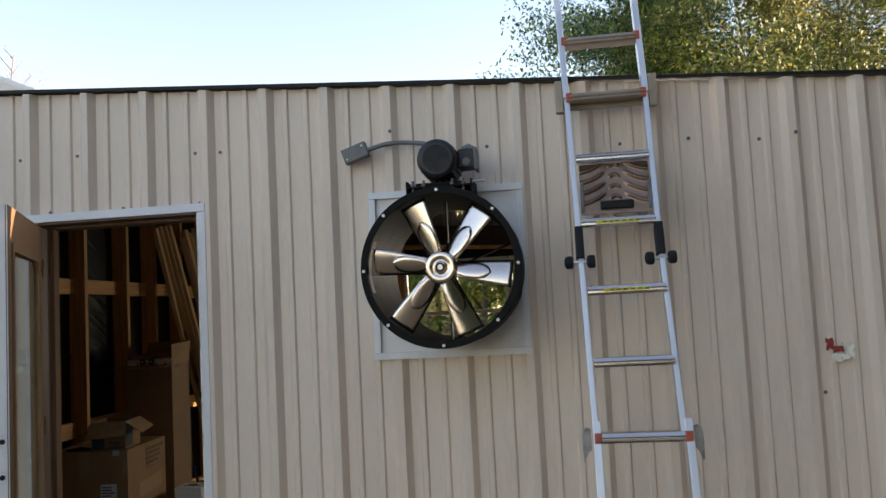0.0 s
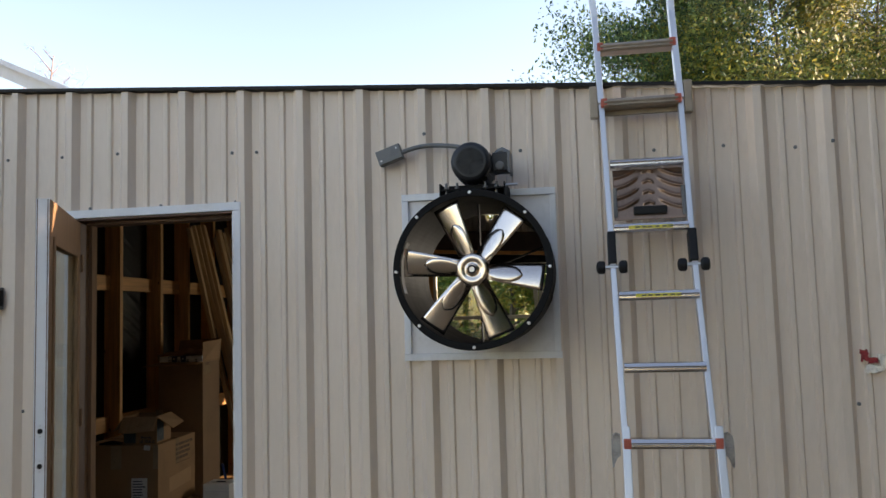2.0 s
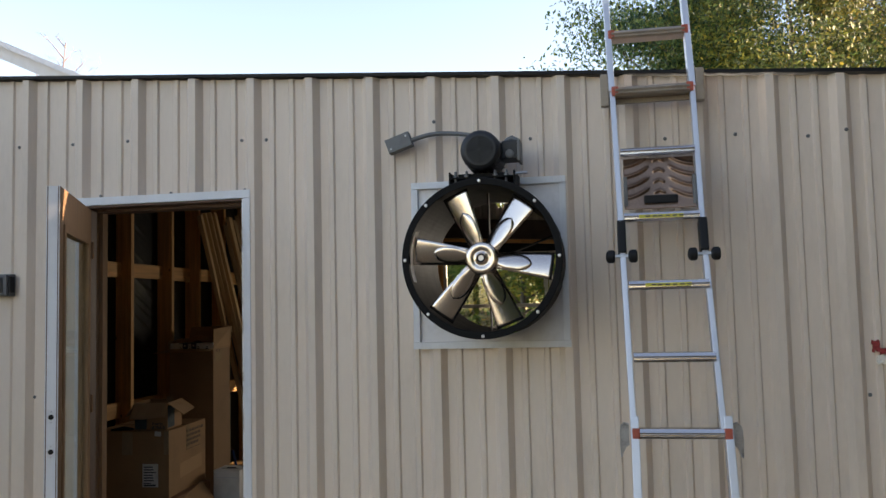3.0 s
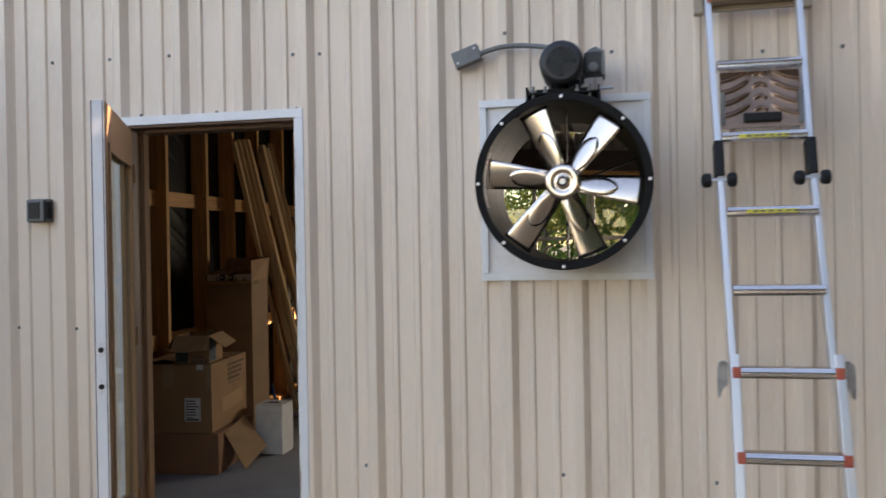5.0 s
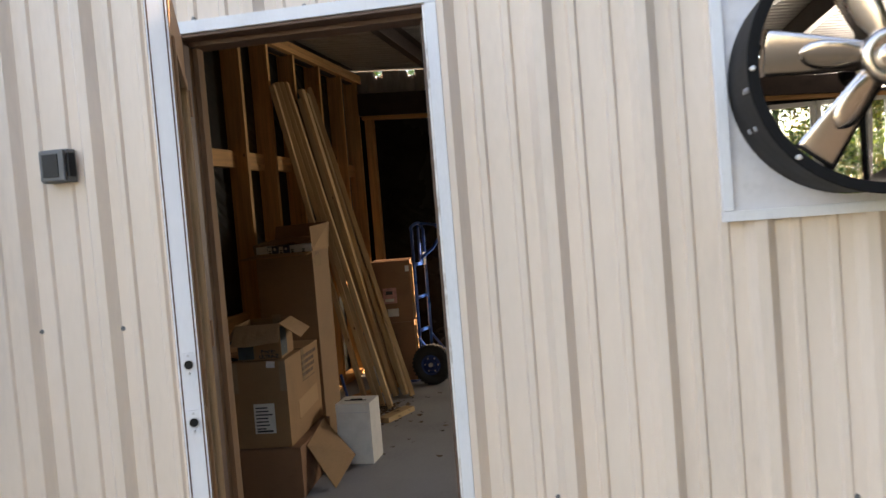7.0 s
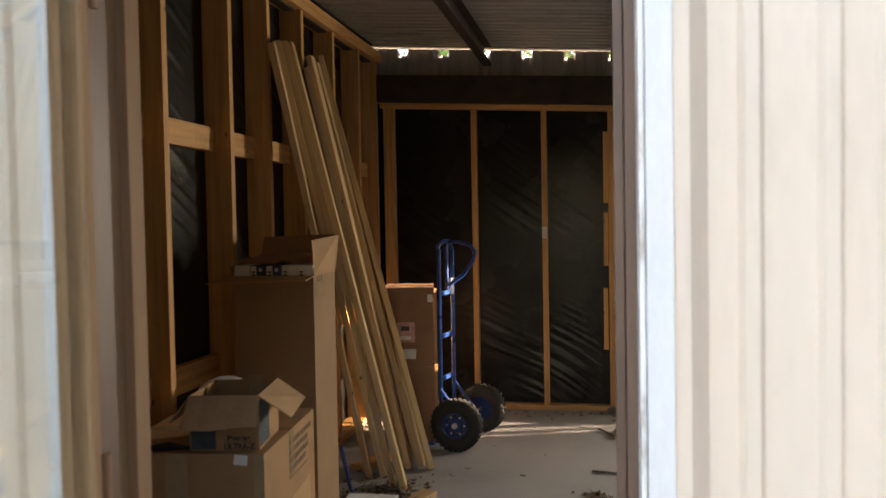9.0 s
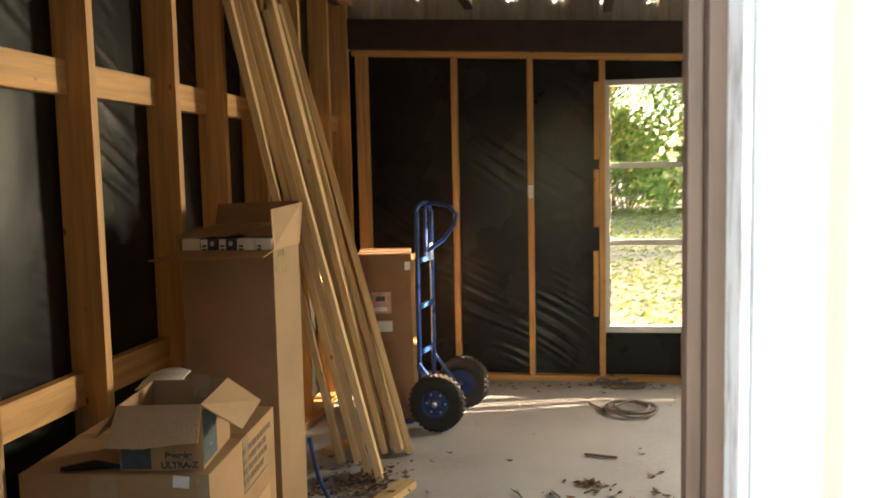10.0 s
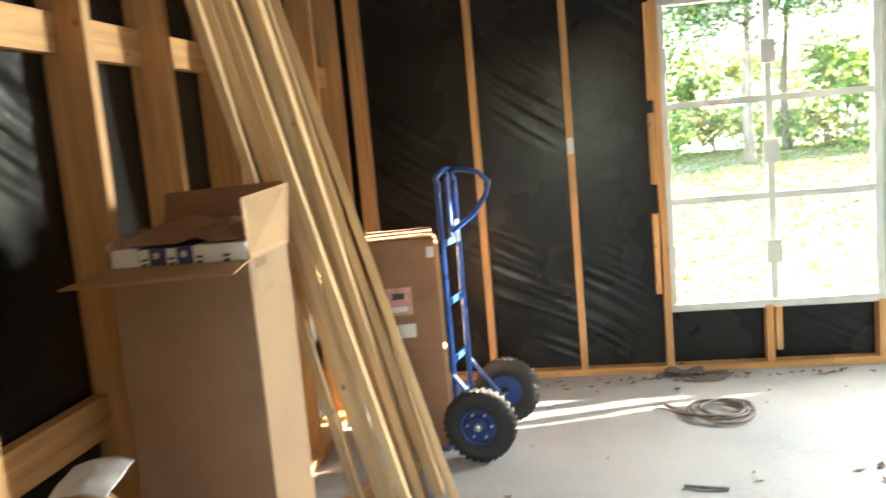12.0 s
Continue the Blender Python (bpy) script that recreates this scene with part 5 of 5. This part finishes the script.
for s, d in ((0.0, -1), (AX, 1)):
    wm = at(s, 0, 0.165)
    bm = bmesh.new()
    lathe(bm, [(0.084, -0.034), (0.115, -0.047), (0.146, -0.043), (0.161, -0.026), (0.165, 0.0), (0.161, 0.026), (0.146, 0.043), (0.115, 0.047), (0.084, 0.034), (0.079, 0.0)], 48, "x", closed=True)
    wheel = part("wheel", bm, "rubber", truck, "black pneumatic tyre", wm, True)
    bm = bmesh.new()
    for k in range(30):
        for o, ph in ((-0.018, 0), (0.018, 0.5)):
            mm = Matrix.Rotation((k + ph) * math.tau / 30, 4, "X") @ at(o, 0, 0.1635)
            box(bm, -0.014, 0.014, -0.009, 0.009, -0.002, 0.004, m=mm)
    part("tread", bm, "rubber", wheel)
    bm = bmesh.new()
    lathe(bm, [(0.020, d * 0.030), (0.045, d * 0.028), (0.050, d * 0.016), (0.070, d * 0.014), (0.076, d * 0.030), (0.085, d * 0.034), (0.085, -d * 0.034), (0.02, -d * 0.03)], 40, "x", closed=True)
    rim = part("rim", bm, "blue_hub", wheel, "blue steel wheel rim")
    for k in range(6):
        bm = bmesh.new()
        t = k * math.tau / 6
        lathe(bm, [(0.007, 0), (0.007, d * 0.006), (0.0005, d * 0.006)], 6, "x", (d * 0.014, 0.058 * math.cos(t), 0.058 * math.sin(t)))
        part("rim_bolt", bm, "steel", wheel)
    bm = bmesh.new()
    lathe(bm, [(0.017, d * 0.02), (0.017, d * 0.046), (0.008, d * 0.05), (0.0005, d * 0.05)], 16, "x")
    part("hub_cap", bm, "steel", wheel)
for z0, z1, lab in ((0.016, 0.505, "brown carton standing on a hand truck"), (0.512, 1.02, "brown carton with a pink picture label, stacked on a hand truck")):
    ct = thing("truck_carton", lab, "box", (0, 0, 0), "cartons on the hand truck")
    ct.matrix_basis = at(-2.985, 8.365, z0) @ Matrix.Rotation(math.radians(11), 4, "Z")
    carton(ct, 0, 0.325, 0.0, 0.43, 0, z1 - z0, "card_dark")
    part("tape", boxm(0.0, 0.325, 0.195, 0.235, z1 - z0 + 0.0048, z1 - z0 + 0.0056), "tape", ct)
    if z0 > 0.5:
        part("picture_label", boxm(0.085, 0.20, -0.0014, -0.0002, 0.16, 0.29), "pink", ct, "pink and white picture label")
        part("label_bar", boxm(0.10, 0.175, -0.0022, -0.0014, 0.175, 0.20), "paper", ct)
        part("label_shape", boxm(0.11, 0.165, -0.0022, -0.0014, 0.235, 0.265, 0.0003), "print_dark", ct)
        part("white_label", boxm(0.115, 0.205, -0.0014, -0.0002, 0.05, 0.115), "paper", ct, "white address label")
        part("corner_sticker", boxm(0.285, 0.318, -0.0014, -0.0002, 0.42, 0.47), "paper", ct)
    # paler sheet laid over the right side, in place of sunlight on it
    part("side_sheet", boxm(0.3255, 0.345, 0.02, 0.41, 0.01, z1 - z0 - 0.03, 0.002), "card_in", ct, "pale sheet that stands for sunlight on the carton side")

# ---- coiled hose, wire, litter ----
random.seed(21)
hose = thing("coiled_hose", "coiled grey-brown hose lying on the concrete floor", "hose", (-1.37, 8.76, 0))
bm = bmesh.new()
pts = []
for i in range(190):
    t = i / 189
    a = t * math.tau * 4.2
    r = 0.165 - 0.065 * t + 0.012 * math.sin(a * 1.7)
    pts.append((r * math.cos(a) + 0.02 * math.sin(a * 0.31), r * math.sin(a) * 1.02, 0.013 + 0.022 * t + 0.006 * (1 + math.sin(a * 2.3))))
pts = [(-0.25 + 0.02 * i, 0.15 - 0.05 * math.sin(i * 0.35) - 0.022 * i, 0.012) for i in range(10)] + pts
tube(bm, pts, 0.0075, 8)
part("coil", bm, "hose", hose, smooth=True)
wire = thing("wire_bundle", "loose bundle of wire and plastic by the back wall", "cable", (-1.36, 9.36, 0))
bm = bmesh.new()
for k in range(3):
    tube(bm, [(0.12 * math.cos(a) * (1 - 0.18 * k) + 0.03 * k, 0.07 * math.sin(a) * (1 - 0.12 * k), 0.010 + 0.008 * k + 0.004 * math.sin(3 * a)) for a in [i * math.tau / 30 for i in range(30)]], 0.006, 6, True)
part("wire", bm, "hose", wire, smooth=True)
bm = bmesh.new()
sheet(bm, lambda u, v: Vector((-0.20 + 0.22 * u, 0.04 + 0.14 * v, 0.006 + 0.035 * (0.5 + noise.noise(Vector((u * 3, v * 3, 3)))))), 14, 10)
part("plastic_scrap", bm, "grey_box", wire, "crumpled grey plastic")
tw = bmesh.new()
tube(tw, [(-1.655, 7.925, 0.008), (-1.57, 7.90, 0.010), (-1.488, 7.89, 0.008)], 0.007, 7)
tagged(part("stick", tw, "bark"), "dark stick lying on the concrete floor", "stick")


rt = random.Random(14)
for k in range(9):
    x, y, a = rt.uniform(-2.1, -0.9), rt.uniform(6.7, 7.6), rt.uniform(0, math.pi)
    L = rt.uniform(0.03, 0.075)
    tw = bmesh.new()
    d = Vector((math.cos(a), math.sin(a), 0))
    n_ = Vector((-d.y, d.x, 0)) * rt.uniform(-0.02, 0.02)
    p = Vector((x, y, 0.006))
    tube(tw, [p - d * L, p + n_ + Vector((0, 0, 0.004)), p + d * L], [0.004, 0.005, 0.002], 6)
    tube(tw, [p + n_, p + n_ * 2 + d * L * 0.5 + Vector((0, 0, 0.012))], [0.003, 0.001], 5)
    tagged(part("twig", tw, "bark"), "small broken twig on the concrete floor", "twig", "twigs on the slab")


def flake(bm, p, s, rng):
    """A curled dead leaf with thickness."""
    a = rng.uniform(0, math.tau)
    l, w, c = s, s * rng.uniform(0.35, 0.6), rng.uniform(0.15, 0.5) * s
    m = at(*p) @ Matrix.Rotation(a, 4, "Z") @ Matrix.Rotation(rng.uniform(-0.35, 0.35), 4, "X")
    q = [(-l, 0, c), (-l * 0.3, -w, c * 0.2), (l * 0.4, -w * 0.8, 0), (l, 0, c * 0.8), (l * 0.4, w * 0.8, c * 0.3), (-l * 0.3, w, 0)]
    top_ = [bm.verts.new(m @ Vector((x_, y_, z_ + 0.003))) for x_, y_, z_ in q]
    mid = bm.verts.new(m @ Vector((0, 0, 0.001)))
    for i in range(6):
        bm.faces.new((top_[i], top_[(i + 1) % 6], mid))


rng = random.Random(8)
bm = bmesh.new()
for i in range(760):
    k = i % 5
    if k == 0:
        p = (rng.uniform(-3.1, 1.0), 9.42 - abs(rng.gauss(0, 0.06)), 0.001)
    elif k in (1, 2):
        p = (rng.gauss(-2.74, 0.13), rng.gauss(7.35, 0.20), abs(rng.gauss(0, 0.018)))
    elif k == 3:
        p = (rng.gauss(-1.1, 0.40), rng.gauss(7.30, 0.12), 0.001) if i % 10 < 5 else (rng.gauss(-1.64, 0.05), rng.gauss(7.5, 0.035), 0.001) if i % 20 < 13 else (rng.gauss(-1.5, 0.5), rng.gauss(6.9, 0.3), 0.001)
    else:
        p = (rng.uniform(-2.4, 0.6), rng.uniform(6.2, 9.3), 0.001)
    if k == 4 and rng.random() < 0.55:
        continue
    flake(bm, p, rng.uniform(0.009, 0.030), rng)
tagged(part("leaf_litter", bm, "litter"), "scattered dry brown leaves and chips on concrete", "leaves", kind="stuff")
pl = bmesh.new()
box(pl, -2.030, -1.992, BY - 0.012, BY - 0.001, 1.31, 1.40, 0.003)
sk = tagged(part("paper_tag", pl, "paper"), "small white tag stapled to a stud", "tag")

# ---- outside ----
bm = bmesh.new()


def land(x, y):
    return GROUND - 0.02 + 0.012 * max(0, y - 12) * 0.6 + 0.05 * noise.noise(Vector((x * 0.25, y * 0.25, 0))) * min(1.0, max(0, abs(y - 7) - 3.5) / 6)


R_ = [-900, -300, -120, -60, -35] + [-24 + 1.5 * i for i in range(45)] + [60, 120, 300, 900]
gv = [[bm.verts.new((x, y, land(x, y) if abs(x) < 100 and abs(y) < 100 else -0.3)) for y in R_] for x in R_]
for i in range(len(R_) - 1):
    for j in range(len(R_) - 1):
        bm.faces.new((gv[i][j], gv[i + 1][j], gv[i + 1][j + 1], gv[i][j + 1]))
tagged(part("ground", bm, "dirt", smooth=True), "dry dirt yard with patches of thin grass", "ground", kind="structure")
rng = random.Random(4)
bm = bmesh.new()
for i in range(48000):
    x, y = rng.uniform(-14, 16), 11 + 22 * rng.random() ** 1.2
    h, w, a = rng.uniform(0.02, 0.055), rng.uniform(0.012, 0.03) * (1 + y / 22), rng.uniform(0, math.pi)
    z = land(x, y)
    c, s = math.cos(a) * w, math.sin(a) * w
    bm.faces.new((bm.verts.new((x - c, y - s, z)), bm.verts.new((x + c, y + s, z)), bm.verts.new((x + rng.gauss(0, 0.03), y + rng.gauss(0, 0.03), z + h))))
tagged(part("grass", bm, "grass"), "thin yellow-green grass behind the building", "grass", kind="stuff")
bm = bmesh.new()
for i in range(2600):
    x, y = rng.uniform(-12, 14), 11 + 20 * rng.random()
    if noise.noise(Vector((x * 0.3, y * 0.3, 5))) < -0.05:
        continue
    flake(bm, (x, y, land(x, y) + 0.02), rng.uniform(0.02, 0.055), rng)
tagged(part("fallen_leaves", bm, "litter"), "fallen brown leaves on the grass", "leaves", kind="stuff")


def leaves(bm, c, r, n, rng, size):
    for _ in range(n):
        d = Vector((rng.gauss(0, 1), rng.gauss(0, 1), rng.gauss(0, 0.8)))
        d = d.normalized() * r * rng.random() ** 0.45
        p = c + d
        u = Vector((rng.gauss(0, 1), rng.gauss(0, 1), rng.gauss(0, 1))).normalized()
        v = u.orthogonal().normalized()
        s = size * rng.uniform(0.6, 1.4)
        bm.faces.new([bm.verts.new(p + u * s), bm.verts.new(p + v * s * 0.5), bm.verts.new(p - u * s), bm.verts.new(p - v * s * 0.5)])


def tree(x, y, h, spread, seed, leafm, label, base=0.25, dens=150, size=0.13, bare=False, trunk_r=0.2, name="tree"):
    """Trunk with limbs; clumps of leaves along and at the ends of the limbs."""
    rng = random.Random(seed)
    z0 = land(x, y) - 0.1
    tr = thing(name, label, "tree", (x, y, z0))
    bm, lf = bmesh.new(), bmesh.new()
    top_ = Vector((rng.gauss(0, 0.4), rng.gauss(0, 0.4), h * 0.86))
    spine = [Vector((top_.x * (i / 8) ** 2 + rng.gauss(0, 0.07), top_.y * (i / 8) ** 2 + rng.gauss(0, 0.07), top_.z * i / 8)) for i in range(9)]
    tube(bm, spine, [trunk_r * (1 - 0.88 * i / 8) * (1.25 if i == 0 else 1) for i in range(9)], 9)
    nl = 26 if not bare else 22
    for k in range(nl):
        f = base + (1 - base) * (k + rng.random()) / nl
        i = min(7, int(f * 8))
        p0 = spine[i].lerp(spine[i + 1], f * 8 - i)
        a = rng.uniform(0, math.tau)
        env = math.sin(math.pi * min(1, 0.12 + 0.88 * (f - base) / (1 - base)) ** 0.8) * 0.85 + 0.25
        L = spread * env * rng.uniform(0.65, 1.1)
        up = rng.uniform(0.15, 0.7) if not bare else rng.uniform(0.7, 1.5)
        d = Vector((math.cos(a), math.sin(a), up)).normalized()
        lp = [p0, p0 + d * L * 0.4 + Vector((0, 0, 0.04 * L)), p0 + d * L * 0.75 + Vector((rng.gauss(0, 0.1), rng.gauss(0, 0.1), 0.03 * L)), p0 + d * L]
        r0 = trunk_r * 0.42 * (1 - 0.6 * f)
        tube(bm, lp, [r0, r0 * 0.6, r0 * 0.35, r0 * 0.12], 5)
        for q in range(4):
            s = lp[1].lerp(lp[3], rng.random())
            e = s + Vector((rng.gauss(0, 1), rng.gauss(0, 1), rng.gauss(0.5, 0.6))).normalized() * L * 0.35
            tube(bm, [s, s.lerp(e, 0.5) + Vector((0, 0, 0.05)), e], [r0 * 0.25, r0 * 0.16, r0 * 0.06], 4)
            if bare:
                for _ in range(3):
                    g = s.lerp(e, rng.uniform(0.3, 1.0))
                    tube(bm, [g, g + Vector((rng.gauss(0, 1), rng.gauss(0, 1), rng.gauss(0.7, 0.6))).normalized() * L * 0.2], [r0 * 0.12, r0 * 0.05], 3)
            else:
                leaves(lf, e, L * 0.26 + 0.22, dens // 4, rng, size)
        if not bare:
            leaves(lf, lp[3], L * 0.30 + 0.25, dens // 2, rng, size)
            leaves(lf, lp[2], L * 0.28 + 0.22, dens // 3, rng, size)
    part("trunk", bm, "bark_pale" if bare else "bark", tr, smooth=True)
    if not bare:
        part("crown", lf, leafm, tr)
    else:
        lf.free()
    return tr


TL = "tall broadleaf tree with green and yellowing leaves behind the building"
# the last two are unseen, added to cut the sun through the back windows
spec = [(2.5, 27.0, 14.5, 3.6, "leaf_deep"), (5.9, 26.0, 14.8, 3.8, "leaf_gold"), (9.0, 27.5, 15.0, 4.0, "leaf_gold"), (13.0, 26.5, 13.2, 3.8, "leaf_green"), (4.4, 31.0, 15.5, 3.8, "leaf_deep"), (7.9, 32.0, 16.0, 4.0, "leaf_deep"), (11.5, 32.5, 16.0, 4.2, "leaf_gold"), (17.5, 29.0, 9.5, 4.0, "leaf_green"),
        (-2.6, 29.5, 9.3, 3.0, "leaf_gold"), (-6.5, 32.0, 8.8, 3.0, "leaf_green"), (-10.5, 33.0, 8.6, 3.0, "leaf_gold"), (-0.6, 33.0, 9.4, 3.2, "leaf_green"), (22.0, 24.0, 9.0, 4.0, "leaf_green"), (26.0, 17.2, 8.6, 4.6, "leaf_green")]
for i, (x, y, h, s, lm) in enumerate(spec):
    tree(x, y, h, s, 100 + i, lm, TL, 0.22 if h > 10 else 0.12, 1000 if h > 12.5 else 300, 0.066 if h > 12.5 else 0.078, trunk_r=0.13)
# unseen dark trees added at the right to shade the ribs' right-facing flanks
for i, (x, y, h, s) in enumerate(((8.0, 1.2, 11.0, 3.4), (7.6, -2.4, 12.0, 3.6), (7.2, -6.4, 11.0, 3.6), (5.6, -10.2, 10.0, 3.6))):
    tree(x, y, h, s, 300 + i, "leaf_dark", "dark green tree added out of view to shade the wall from the right", 0.05, 520, 0.17)
# unseen small tree added to darken the lower left of the front wall
tree(-6.2, 2.0, 3.4, 1.5, 311, "leaf_dark", "small dark green tree added out of view to shade the left end of the wall", 0.05, 300, 0.12, trunk_r=0.08)
tree(-19.7, 29.0, 14.0, 2.6, 77, "leaf_green", "bare leafless tree with pale branches beyond the roof", 0.35, bare=True, trunk_r=0.17, name="bare_tree")
tree(-21.4, 29.5, 13.4, 2.6, 78, "leaf_green", "bare leafless tree with pale branches beyond the roof", 0.35, bare=True, trunk_r=0.15, name="bare_tree")
rng = random.Random(31)
for i in range(34):
    x, y = -13 + 1.02 * i + rng.uniform(-0.5, 0.5), rng.uniform(29, 34)
    bs = thing("bush", "dense shrub at the edge of the woods", "bush", (x, y, land(x, y)))
    lf, st = bmesh.new(), bmesh.new()
    for k in range(9):
        e = Vector((rng.gauss(0, 0.8), rng.gauss(0, 0.6), rng.uniform(0.3, 2.9)))
        tube(st, [(e.x * 0.1, e.y * 0.1, -0.05), e * 0.6, e], [0.03, 0.02, 0.008], 4)
        leaves(lf, e, 0.75, 130, rng, 0.13)
    part("stems", st, "bark", bs)
    part("foliage", lf, "leaf_gold" if i % 3 == 0 else "leaf_green", bs)

# neighbouring roof beyond the left end
nb = thing("neighbour_building", "neighbouring building with a pale grey metal roof", "building", (-9.5, 12, 0))
ni = at(9.5, -12, 0)
bm = bmesh.new()
slab(bm, [(-7.3, 11.9, 5.04), (-7.3, 19.0, 5.04), (-12.0, 19.0, 7.2), (-12.0, 11.9, 7.2)], 0.08)
part("roof", bm, "galv", nb, m=ni)
part("fascia", boxm(-12.0, -7.35, 12.0, 12.1, 0, 0.22, m=at(-7.35, 12, 4.86) @ Matrix.Rotation(math.atan(2.16 / 4.7), 4, "Y") @ at(7.35, -12, 0)), "white_trim", nb, m=ni)
part("wall", boxm(-12.0, -7.7, 12.2, 18.7, GROUND - 0.1, 4.95), "panel", nb, m=ni)
